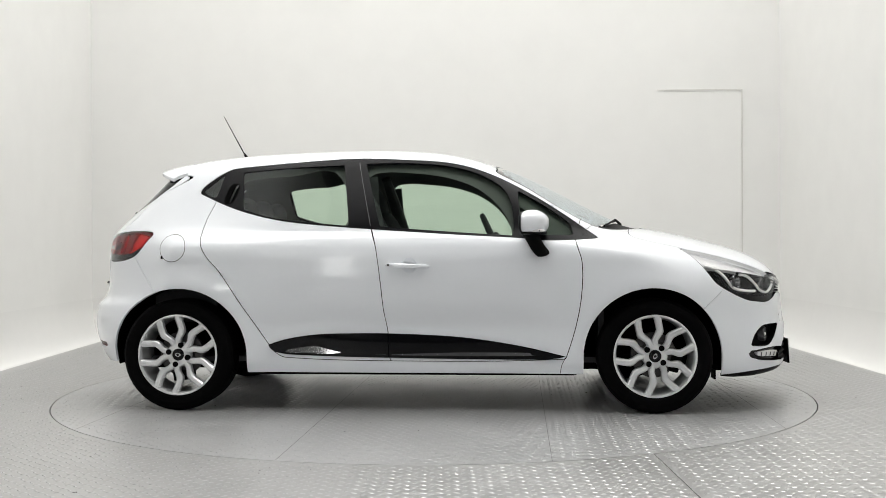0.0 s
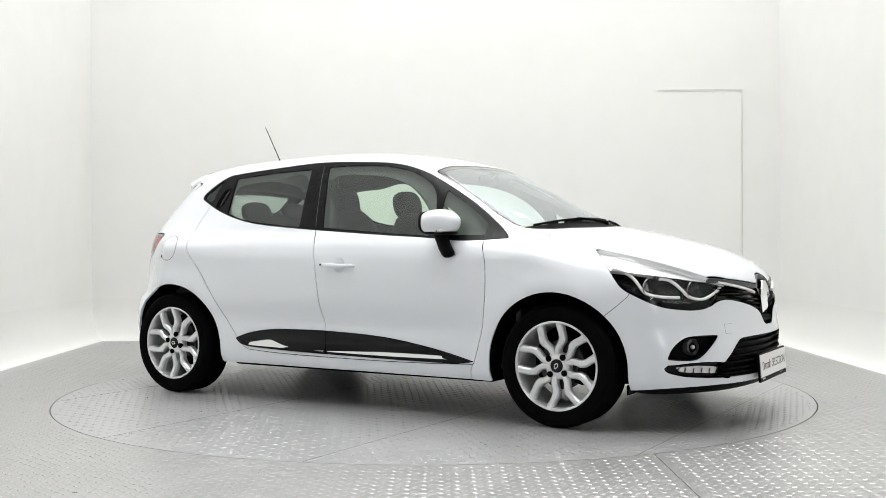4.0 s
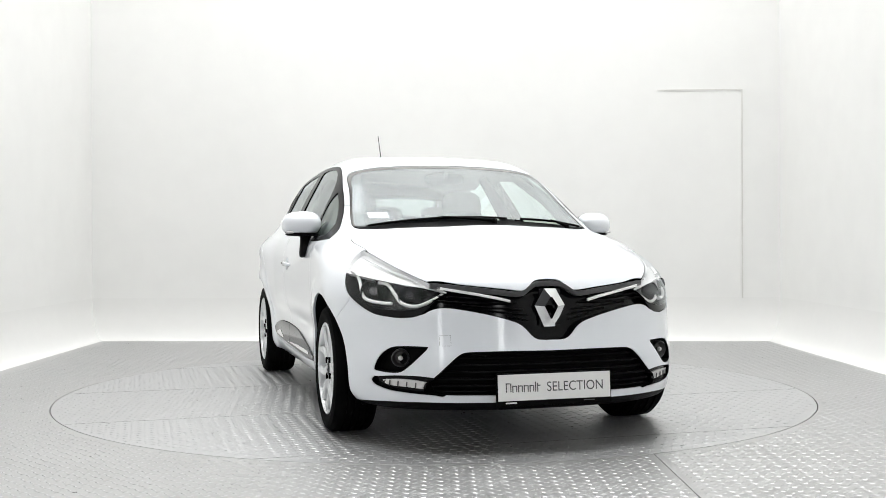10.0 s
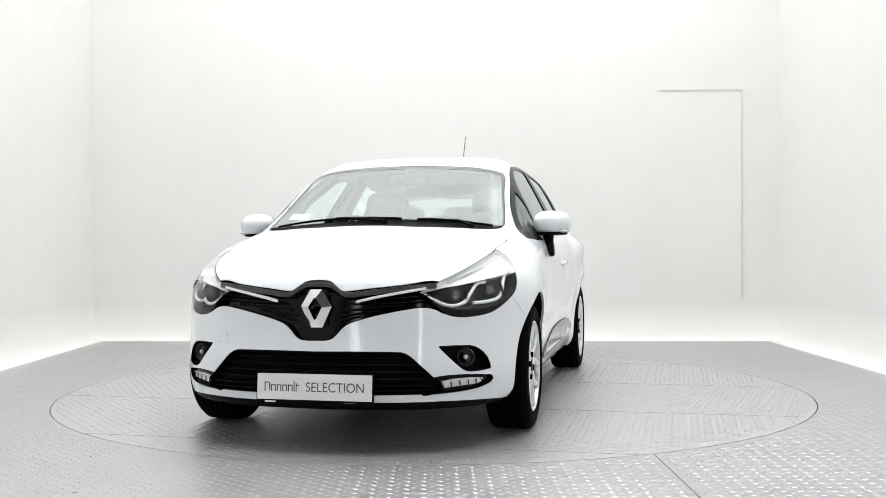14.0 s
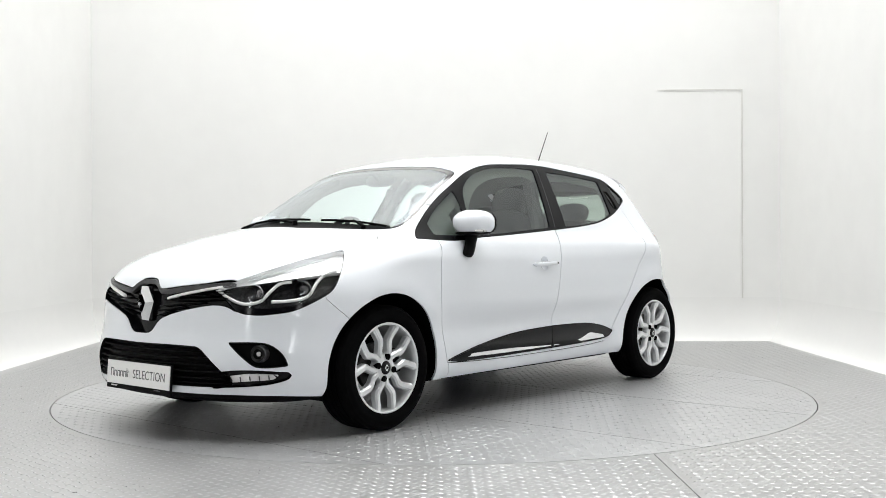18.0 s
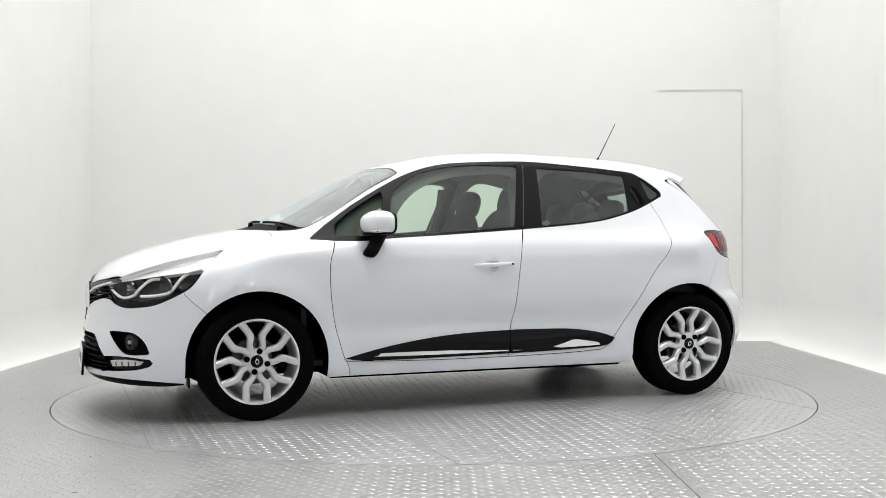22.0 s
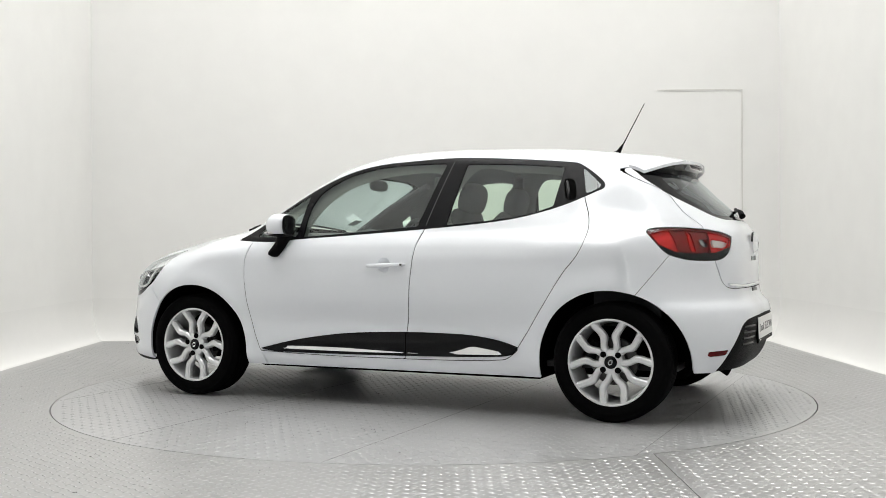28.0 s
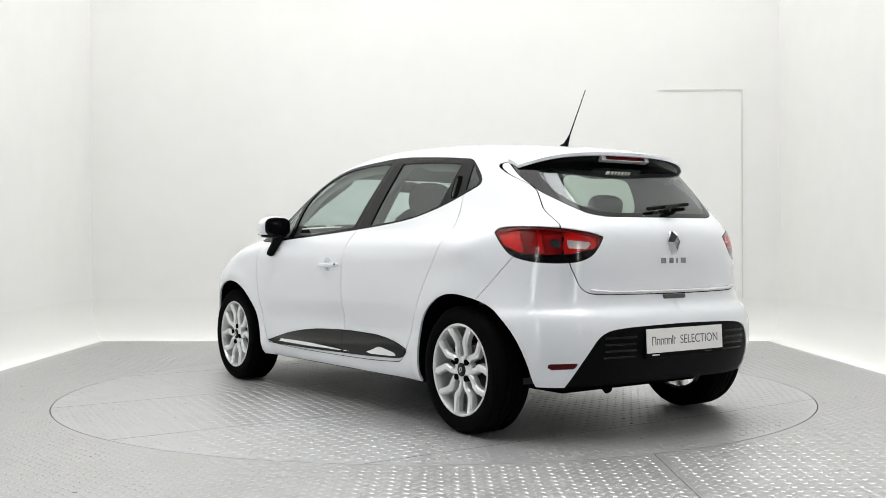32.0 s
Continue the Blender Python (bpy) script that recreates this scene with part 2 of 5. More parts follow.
def build_walls():
    """Three white walls that meet the floor in a round cove, and the dark open side behind the camera."""
    r, high, top = .15, .40, 8.7
    prof = [(0, 0)] + [(r * math.sin(a), high * (1 - math.cos(a))) for a in np.linspace(.03, math.pi / 2, 48)] + [(r, top)]
    back = math.atan2(FLOOR_BACK_R[1] - FLOOR_BACK_L[1], FLOOR_BACK_R[0] - FLOOR_BACK_L[0])
    nb = (-math.sin(back), math.cos(back))

    def sweep(name, ends, label):
        (ax, ay, adx, ady), (bx, by, bdx, bdy) = ends
        cols = ((ax, ay, adx, ady), (bx, by, bdx, bdy))
        for k, mat, rows in (("cove", COVE, prof[:-1]), ("wall", WALL, prof[-2:])):
            verts = []
            for px, py, dx, dy in cols:
                verts += [(px + dx * o, py + dy * o, z + .001) for o, z in rows]
            m = len(rows)
            faces = [(i, i + 1, m + i + 1, m + i) for i in range(m - 1)]
            out.append((name, k, verts, faces, mat, label))

    out = []
    corner_l = (FLOOR_BACK_L[0], FLOOR_BACK_L[1], nb[0] - 1, nb[1])
    corner_r = (FLOOR_BACK_R[0], FLOOR_BACK_R[1], nb[0] + 1, nb[1])
    sweep("back", (corner_l, corner_r), "white painted back wall of the studio")
    sweep("left", ((-3.07, -8.0, -1, 0), corner_l), "white painted side wall of the studio")
    sweep("right", (corner_r, (3.07, -8.0, 1, 0)), "white painted side wall of the studio")
    for name, k, verts, faces, mat, label in out:
        ob = link_mesh({"back": "wall_north", "left": "wall_west", "right": "wall_east"}[name] if k == "wall" else "cove_" + {"back": "north", "left": "west", "right": "east"}[name],
                       verts, faces, mat, None, label if k == "wall" else "white rounded cove between floor and wall", smooth=False)
        tagged(ob, category="wall" if k == "wall" else "cove", kind="structure")
        so = ob.modifiers.new("thickness", "SOLIDIFY")
        so.thickness, so.offset = .08, 1
    # a flush door in the back wall shows only by its thin joints
    def on_back(x):
        return FLOOR_BACK_L[1] + (x - FLOOR_BACK_L[0]) * math.tan(back) + r
    door = tagged(new("door_1"), "flush white door in the back wall, closed, its thin joint showing", "door", kind="structure")
    door.matrix_world = pose(2.905, on_back(2.905) - .003, 0, 0, 0, math.degrees(back))
    JOINT = material("door_joint", (.62, .61, .58), .9)
    part("door_joint", box(.011, .004, 1.97, pose(0, 0, 1.377)), JOINT, door, "thin vertical door joint")
    part("door_joint", box(.78, .004, .008, pose(-.40, 0, 2.361)), JOINT, door, "thin door joint along its top")
    # unseen ceiling, high and white to spread light, and the far end behind the camera
    tagged(part("ceiling", box(8.2, 8.0, .1, pose(0, .2, 8.75)), material("pale_ceiling", (.82, .82, .80), .9, 0, 0, 2, .03), None, "unseen white studio ceiling, set high to even the light"), category="ceiling", kind="structure")
    tagged(part("hall_ceiling", box(8.2, 4.7, .1, pose(0, -6.15, 8.75)), DARK, None, "dark ceiling of the hall behind the camera"), category="ceiling", kind="structure")
    tagged(part("wall_south", box(8.2, .1, 8.8, pose(0, -8.4, 4.35)), DARK, None, "dark end wall of the hall behind the camera"), category="wall", kind="structure")


def build_softbox(x, y, wide, deep, strips):
    """A ceiling light box: a frame, its diffuser and the bars across it."""
    ob = tagged(new("ceiling_light"), "large unseen rectangular ceiling light box with a white diffuser", "ceiling light", "ceiling light boxes")
    ob.location = (x, y, 8.50)
    f = [box(wide + .16, .08, .12, pose(0, s * (deep / 2 + .04), 0)) for s in (-1, 1)] + [box(.08, deep, .12, pose(s * (wide / 2 + .04), 0, 0)) for s in (-1, 1)]
    part("frame", joined(*f), DARK, ob, "black light frame")
    part("diffuser", box(wide, deep, .02, pose(0, 0, .02)), glow("diffuser_glow", (1, .99, .96), 1.5), ob, "glowing white diffuser")
    for sx in (-1, 1):
        for sy in (-1, 1):
            part("hanger", tube([(sx * wide * .42, sy * deep * .42, .05), (sx * wide * .42, sy * deep * .42, .20)], .012, 8), DARK, ob, "black hanging rod", True)
    for k in range(strips):
        part("bar", box(.05, deep, .04, pose(-wide / 2 + wide * (k + 1) / (strips + 1), 0, -.03)), DARK, ob, "black cross bar")


floor = build_floor()
turntable = build_turntable()
build_walls()
build_softbox(0, -.8, 3.7, 7.2, 3)
# housings of the two added wall fill lamps, out of view
for s in (-1, 1):
    build_softbox(s * 2.45, -.8, 1.1, 7.2, 0)


def build_strip_light(x, y):
    ob = tagged(new("strip_light"), "narrow upright studio strip light on a black stand", "studio light", "strip lights behind the camera")
    ob.location = (x, y, 0)
    part("housing", box(.43, .22, 2.9, pose(0, -.14, 2.0), .03), DARK, ob, "black light housing")
    part("diffuser", box(.35, .01, 2.8, pose(0, -.02, 2.0)), glow("tall_diffuser_glow", (1, .99, .96), 1.5), ob, "glowing white diffuser")
    part("stand", tube([(0, -.15, .02), (0, -.15, .7)], .03, 12), DARK, ob, "black stand", True)
    part("foot", box(.9, .5, .03, pose(0, -.15, .017), .01), DARK, ob, "black foot plate")


for s in (-1, 1):
    build_strip_light(s * 2.2, -7.42)


# ---- curves and the shape of the car ----
def pchip(xk, yk):
    """A smooth curve through knots that does not overshoot."""
    xk, yk = np.asarray(xk, float), np.asarray(yk, float)
    h = np.diff(xk)
    d = np.diff(yk) / h
    m = np.empty_like(xk)
    m[0], m[-1] = d[0], d[-1]
    w1, w2 = 2 * h[1:] + h[:-1], h[1:] + 2 * h[:-1]
    ok = d[:-1] * d[1:] > 0
    den = np.where(ok, w1 / np.where(ok, d[:-1], 1) + w2 / np.where(ok, d[1:], 1), 1)
    m[1:-1] = np.where(ok, (w1 + w2) / den, 0)

    def curve(x):
        x = np.clip(x, xk[0], xk[-1])
        i = np.clip(np.searchsorted(xk, x) - 1, 0, len(h) - 1)
        t = (x - xk[i]) / h[i]
        return ((1 + 2 * t) * (1 - t) ** 2 * yk[i] + t * (1 - t) ** 2 * h[i] * m[i]
                + t * t * (3 - 2 * t) * yk[i + 1] + t * t * (t - 1) * h[i] * m[i + 1])
    return curve


def spline(points, n=10, closed=True):
    """Centripetal curve through points; a point repeated twice stays a sharp corner."""
    p = np.asarray(points, float)
    k = len(p)
    out = []
    for i in range(k if closed else k - 1):
        a, b = p[i], p[(i + 1) % k]
        if np.allclose(a, b):
            continue
        z = p[(i - 1) % k] if closed or i else a
        c = p[(i + 2) % k] if closed or i + 2 < k else b
        dist = np.linalg.norm(b - a)
        ta = np.zeros(2) if np.allclose(z, a) else (b - z) / np.linalg.norm(b - z) * dist
        tb = np.zeros(2) if np.allclose(c, b) else (c - a) / np.linalg.norm(c - a) * dist
        if np.allclose(z, a):
            ta = (b - a) * 1.5 - tb / 2
        if np.allclose(c, b):
            tb = (b - a) * 1.5 - ta / 2
        for t in np.linspace(0, 1, n, endpoint=False):
            out.append((2 * t**3 - 3 * t * t + 1) * a + (t**3 - 2 * t * t + t) * ta + (3 * t * t - 2 * t**3) * b + (t**3 - t * t) * tb)
    if not closed:
        out.append(p[-1])
    return np.array(out)


def signed(loop, q):
    """Signed distance of points q to a closed loop, negative inside."""
    a, b = loop, np.roll(loop, -1, 0)
    e = b - a
    l2 = (e * e).sum(1) + 1e-18
    out = np.empty(len(q))
    for s in range(0, len(q), 4000):
        w = q[s:s + 4000, None, :] - a[None]
        t = np.clip((w * e).sum(2) / l2, 0, 1)
        d = np.sqrt(((w - t[..., None] * e) ** 2).sum(2).min(1))
        y = q[s:s + 4000, 1:2]
        up = (a[:, 1] <= y) != (b[:, 1] <= y)
        cross = a[:, 0] + (y - a[:, 1]) * e[:, 0] / np.where(e[:, 1] == 0, 1e-18, e[:, 1])
        inside = (up & (q[s:s + 4000, 0:1] < cross)).sum(1) % 2 == 1
        out[s:s + 4000] = np.where(inside, -d, d)
    return out


def step(a, b, x):
    t = np.clip((x - a) / (b - a), 0, 1)
    return t * t * (3 - 2 * t)


# the car's centre line, seen from its left side: nose, bonnet, screen, roof, tail, underside
PROFILE = spline([(2.015, .17), (2.10, .20), (2.13, .27), (2.135, .38), (2.114, .50), (2.104, .60), (2.088, .69), (2.04, .765), (1.958, .825),
                  (1.85, .872), (1.72, .910), (1.54, .955), (1.36, .992), (1.20, 1.026), (1.06, 1.088), (.863, 1.189), (.648, 1.297),
                  (.469, 1.368), (.291, 1.417), (.077, 1.449), (-.244, 1.463), (-.6, 1.457), (-.955, 1.441), (-1.2, 1.418), (-1.40, 1.385),
                  (-1.47, 1.345), (-1.56, 1.262), (-1.66, 1.165), (-1.80, 1.035), (-1.855, .965), (-1.875, .85), (-1.872, .72), (-1.885, .62),
                  (-1.925, .57), (-1.938, .49), (-1.925, .38), (-1.88, .27), (-1.80, .20), (-1.65, .17), (-1.65, .17), (2.02, .17)], 8)
WIDTH = pchip([.10, .20, .28, .36, .45, .60, .72, .82, .89, .94, .98, 1.04, 1.12, 1.20, 1.28, 1.36, 1.5],
              [.785, .808, .824, .829, .836, .858, .866, .864, .848, .818, .786, .757, .717, .674, .628, .58, .48])
UPPER = pchip([-1.95, -1.5, -1.1, -.4, .3, .8, 1.1, 1.4], [-.10, -.05, -.012, 0, 0, -.022, -.06, -.12])
LOWER = pchip([-1.95, -1.6, -1.2, -.6, 0, .7, 1.25, 1.7, 2.1], [-.05, -.022, 0, -.012, -.012, -.006, 0, -.012, -.05])
AXLE, ARCH = 1.2945, .368


def half_width(x, z):
    w = step(.86, 1.02, z)
    y = WIDTH(z) + (1 - w) * LOWER(x) + w * UPPER(x)
    for c in (AXLE - .01, -AXLE + .012):
        d = np.hypot(x - c, np.maximum(z - .30, 0))
        y = y + .014 * np.exp(-((d - ARCH - .02) / .07) ** 2)
    # rear haunch, and the hollow above the sill
    y = y + .030 * np.exp(-((x + 1.35) / .42) ** 2 - ((z - .93) / .10) ** 2)
    y = y - .016 * np.exp(-((x - .1) / .75) ** 2 - ((z - .47) / .07) ** 2)
    return y


GRID_H, GRID_X, GRID_Z = .0125, -2.25, -.05
GRID = signed(PROFILE, np.stack(np.meshgrid(GRID_X + GRID_H * np.arange(410), GRID_Z + GRID_H * np.arange(144), indexing="ij"), -1).reshape(-1, 2)).reshape(410, 144)


def profile_distance(x, z):
    """Smooth look-up of the signed distance to the centre line."""
    u, v = np.clip((x - GRID_X) / GRID_H, 1.01, 407.9), np.clip((z - GRID_Z) / GRID_H, 1.01, 141.9)
    i, j = u.astype(int), v.astype(int)
    a, b = u - i, v - j

    def weights(t):
        return (((-t + 3) * t - 3) * t + 1) / 6, ((3 * t - 6) * t * t + 4) / 6, (((-3 * t + 3) * t + 3) * t + 1) / 6, t ** 3 / 6
    wa, wb = weights(a), weights(b)
    return sum(wa[p] * sum(wb[q] * GRID[i + p - 1, j + q - 1] for q in range(4)) for p in range(4))


def body(x, y, z):
    """Below zero inside the car's skin."""
    n = step(1.05, 1.5, x)
    y2 = y * y
    xe = x + step(-.1, .9, x) * (1 - n) * .42 * y2 + n * (.66 * y2 * y2 + .235 * y2)
    w = step(.36, .98, z)
    xe = xe - step(-.9, -1.5, x) * ((.74 + .21 * w) * y2 * y2 + .05 * w * y2)
    ze = z + .085 * y2 * step(.55, .95, z)
    fp = profile_distance(xe, ze)
    fs = y - half_width(x, z)
    r = .10 + .05 * step(1.2, 1.8, x)
    h = np.maximum(r - np.abs(fp - fs), 0) / r
    return np.maximum(fp, fs) + h * h * r * .25


def cast(o, d, far, n=22):
    """Where rays from inside points o along d leave the skin."""
    lo, hi = np.zeros(len(o)), np.full(len(o), far)
    for i in range(n):
        m = (lo + hi) / 2
        q = o + d * m[:, None]
        f = body(q[:, 0], np.abs(q[:, 1]), q[:, 2])
        lo, hi = np.where(f < 0, m, lo), np.where(f < 0, hi, m)
    return o + d * ((lo + hi) / 2)[:, None]


# ---- the car's skin ----
def skin_grid():
    """Half the skin (y above 0) as a triangle mesh with normals."""
    nv = 200
    v = np.radians(np.linspace(-90, 90, nv))
    rows = []
    zc, xr, xf = .62, -1.25, 1.45
    for phi in np.radians(np.linspace(0, 90, 64, endpoint=False)):
        rows.append((xr, -math.cos(phi), math.sin(phi)))
    for x in np.linspace(xr, xf, 205):
        rows.append((x, 0, 1))
    for phi in np.radians(np.linspace(90, 0, 65)[1:]):
        rows.append((xf, math.cos(phi), math.sin(phi)))
    o = np.array([(x, 0, zc) for x, c, s in rows for a in v])
    d = np.array([(c, s * math.cos(a), s * math.sin(a)) for x, c, s in rows for a in v])
    p = cast(o, d, 1.6)
    nu = len(rows)
    g = p.reshape(nu, nv, 3)
    g[:, 0, 1] = g[:, -1, 1] = 0
    ext = np.concatenate([g[:, 2:3] * (1, -1, 1), g[:, 1:2] * (1, -1, 1), g, g[:, -2:-1] * (1, -1, 1), g[:, -3:-2] * (1, -1, 1)], 1)
    ga = np.empty_like(ext)
    ga[1:-1], ga[0], ga[-1] = ext[2:] - ext[:-2], ext[1] - ext[0], ext[-1] - ext[-2]
    gb = np.empty_like(ext)
    gb[:, 1:-1], gb[:, 0], gb[:, -1] = ext[:, 2:] - ext[:, :-2], ext[:, 1] - ext[:, 0], ext[:, -1] - ext[:, -2]
    nn = np.cross(ga, gb)[:, 2:-2]
    ln = np.linalg.norm(nn, axis=2, keepdims=True)
    nn = nn / np.maximum(ln, 1e-12)
    nn[0], nn[-1] = (-1, 0, 0), (1, 0, 0)
    out = ((g - [0, 0, zc]) * nn).sum(2)
    nn[out < 0] *= -1
    for k in range(2):
        nn[1:-1] = (nn[2:] + nn[:-2] + 2 * nn[1:-1])
        nn /= np.linalg.norm(nn, axis=2, keepdims=True)
    idx = np.arange(nu * nv).reshape(nu, nv)
    a, b, c, e = idx[:-1, :-1].ravel(), idx[1:, :-1].ravel(), idx[1:, 1:].ravel(), idx[:-1, 1:].ravel()
    tris = np.concatenate([np.stack([a, b, c], 1), np.stack([a, c, e], 1)])
    verts, norms = g.reshape(-1, 3), nn.reshape(-1, 3)
    # drop the pinched triangles at the two poles and turn all outwards
    fn = np.cross(verts[tris[:, 1]] - verts[tris[:, 0]], verts[tris[:, 2]] - verts[tris[:, 0]])
    keep = np.linalg.norm(fn, axis=1) > 1e-10
    tris, fn = tris[keep], fn[keep]
    flip = (fn * norms[tris].sum(1)).sum(1) < 0
    tris[flip] = tris[flip][:, ::-1]
    return verts, norms, tris


def clip(mesh, f):
    """Splits a mesh along f = 0: the part where f is below zero, and the rest."""
    verts, norms, tris = mesh
    s = f[tris] < 0
    c = s.sum(1)
    lone_in, lone_out = c == 1, c == 2
    new_v, new_n, ins, outs = [verts], [norms], [tris[c == 3]], [tris[c == 0]]
    mix = lone_in | lone_out
    if mix.any():
        t, sm = tris[mix], s[mix]
        odd = np.where(lone_in[mix], sm.argmax(1), (~sm).argmax(1))
        r = np.arange(len(t))
        a, b, d = t[r, odd], t[r, (odd + 1) % 3], t[r, (odd + 2) % 3]
        e = np.sort(np.concatenate([np.stack([a, b], 1), np.stack([a, d], 1)]), 1)
        key = e[:, 0].astype(np.int64) * len(verts) + e[:, 1]
        uk, inv = np.unique(key, return_inverse=True)
        i, j = uk // len(verts), uk % len(verts)
        w = np.clip(f[i] / (f[i] - f[j]), .002, .998)[:, None]
        new_v.append(verts[i] + (verts[j] - verts[i]) * w)
        q = norms[i] + (norms[j] - norms[i]) * w
        new_n.append(q / np.linalg.norm(q, axis=1, keepdims=True))
        p, q = inv[:len(t)] + len(verts), inv[len(t):] + len(verts)
        small = np.stack([a, p, q], 1)
        large = np.concatenate([np.stack([p, b, d], 1), np.stack([p, d, q], 1)])
        li = lone_in[mix]
        l2 = np.concatenate([li, li])
        ins += [small[li], large[~l2]]
        outs += [small[~li], large[l2]]
    verts, norms = np.concatenate(new_v), np.concatenate(new_n)
    return (verts, norms, np.concatenate(ins)), (verts, norms, np.concatenate(outs))


def packed(mesh):
    verts, norms, tris = mesh
    used, inv = np.unique(tris, return_inverse=True)
    return verts[used], norms[used], inv.reshape(tris.shape)


VIEWS = {"S": (0, 2), "T": (0, 1), "F": (1, 2), "R": (1, 2)}


def field(mesh, view, loop, where=None):
    """Signed distance of the skin's points to an outline, in a side, top, front, rear or diagonal view."""
    v = mesh[0]
    if view == "D":
        q = np.stack([(v[:, 1] - v[:, 0]) * .7071, v[:, 2]], 1)
    elif view == "B":
        q = np.stack([(v[:, 1] + v[:, 0]) * .7071, v[:, 2]], 1)
    else:
        q = v[:, VIEWS[view]]
    ok = {"S": v[:, 1] > -.5, "T": v[:, 2] > .70, "F": v[:, 0] > .2, "R": v[:, 0] < -1.1, "D": v[:, 0] > 1.2, "B": v[:, 0] < -1.2}[view]
    if where is not None:
        ok = ok & where(v)
    lo, hi = loop.min(0) - .05, loop.max(0) + .05
    near = ok & (q > lo).all(1) & (q < hi).all(1)
    f = np.full(len(v), .05)
    f[near] = signed(loop, q[near])
    return f


def mirrored(half):
    """An outline from its half with y above 0, listed from the centre line to the centre line."""
    h = [tuple(p) for p in half]
    return h + [(-a, b) for a, b in h[::-1]]


SKIN = skin_grid()
GAPS = []


def take(view, loop, gap=.002, n=8, where=None, curve=True):
    """Cuts a panel out of the skin, with a joint round it, and returns it."""
    global SKIN
    line = spline(loop, n) if curve else np.asarray(loop, float)
    whole, SKIN = clip(SKIN, field(SKIN, view, line, where) - gap)
    whole = packed(whole)
    SKIN = packed(SKIN)
    panel, joint = clip(whole, field(whole, view, line, where) + gap)
    GAPS.append(packed(joint))
    return packed(panel)


def rim_edges(tris):
    e = np.concatenate([tris[:, [0, 1]], tris[:, [1, 2]], tris[:, [2, 0]]])
    key = np.sort(e, 1)
    u, inv, cnt = np.unique(key, axis=0, return_inverse=True, return_counts=True)
    return e[cnt[inv.ravel()] == 1]


def solid(mesh, push=0.0, skirt=.012):
    """Moves a panel along its normals and turns its rim inwards, so that it has thickness."""
    verts, norms, tris = mesh
    moved = verts + norms * push
    if len(tris) == 0:
        return moved, norms, tris
    e = rim_edges(tris)
    e = e[~((np.abs(verts[e[:, 0], 1]) < 1e-4) & (np.abs(verts[e[:, 1], 1]) < 1e-4))]
    a, b = e[:, 0], e[:, 1]
    if push < 0 and skirt == 0:
        low_a, low_b = verts[a], verts[b]
    else:
        low_a, low_b = moved[a] - norms[a] * skirt, moved[b] - norms[b] * skirt
    side = np.cross(moved[b] - moved[a], norms[a])
    side /= np.maximum(np.linalg.norm(side, axis=1, keepdims=True), 1e-9)
    if push < 0 and skirt == 0:
        side = -side
    k, m = len(moved), len(e)
    quad = np.concatenate([moved[a], moved[b], low_b, low_a])
    i = np.arange(m)
    q1 = np.stack([k + i, k + 3 * m + i, k + 2 * m + i], 1)
    q2 = np.stack([k + i, k + 2 * m + i, k + m + i], 1)
    return (np.concatenate([moved, quad]), np.concatenate([norms, side, side, side, side]), np.concatenate([tris, q1, q2]))


def pieces(mesh, least=12):
    """The separate pieces of a mesh, without slivers."""
    v, n, t = packed(mesh)
    mark = np.arange(len(v))
    for _ in range(400):
        low = mark[t].min(1)
        before = mark.copy()
        for k in range(3):
            np.minimum.at(mark, t[:, k], low)
        if (mark == before).all():
            break
    return [packed((v, n, t[mark[t[:, 0]] == m])) for m in np.unique(mark) if (mark[t[:, 0]] == m).sum() >= least]


def flipped(mesh):
    v, n, t = mesh
    return v * (1, -1, 1), n * (1, -1, 1), t[:, ::-1]


def both_halves(mesh):
    a, b = mesh, flipped(mesh)
    k = len(a[0])
    v, n, t = np.concatenate([a[0], b[0]]), np.concatenate([a[1], b[1]]), np.concatenate([a[2], b[2] + k])
    mid = np.abs(v[:, 1]) < 1e-5
    n[mid, 1] = 0
    return v, n / np.maximum(np.linalg.norm(n, axis=1, keepdims=True), 1e-9), t


def put(name, mesh, mat, parent, label=""):
    v, n, t = packed(mesh)
    return link_mesh(name, v, t.tolist(), mat, parent, label, n)


def pair(name, mesh, mat, parent, label=""):
    """The panel on both sides of the car."""
    return put(name, mesh, mat, parent, label), put(name, flipped(mesh), mat, parent, label)


def on_skin(x=None, y=None, z=None, side=1):
    """A point on the skin from two of its coordinates: along y for (x, z), along z for (x, y), along x for (y, z)."""
    if y is None:
        o, d = (x, 0, z), (0, 1, 0)
    elif z is None:
        o, d = (x, y, .6), (0, 0, 1)
    else:
        o, d = (0, y, z), (side, 0, 0)
    return Vector(cast(np.array([o], float), np.array([d], float), 2.6)[0])


# ---- the car ----
car = tagged(new("car"), "white five-door hatchback car with silver alloy wheels on the turntable", "car")


def arch_field(v):
    f = np.full(len(v), .05)
    for c in (1.285, -1.281):
        dx = np.where(v[:, 0] < c, (v[:, 0] - c) * (.368 / .405 if c < 0 else 1), v[:, 0] - c)
        d = np.where(v[:, 2] > .30, np.hypot(dx, v[:, 2] - .30), np.abs(dx)) - .368
        f = np.minimum(f, np.where((v[:, 1] > .3) & (v[:, 2] < .75), d, .05))
    return f


low = pchip([-2, -1.75, -1.62, -1.0, 1.55, 1.75, 2.2], [.25, .25, .255, .207, .200, .178, .178])
_, SKIN = clip(SKIN, arch_field(SKIN[0]))
_, SKIN = clip(SKIN, SKIN[0][:, 2] - low(SKIN[0][:, 0]))
SKIN = packed(SKIN)


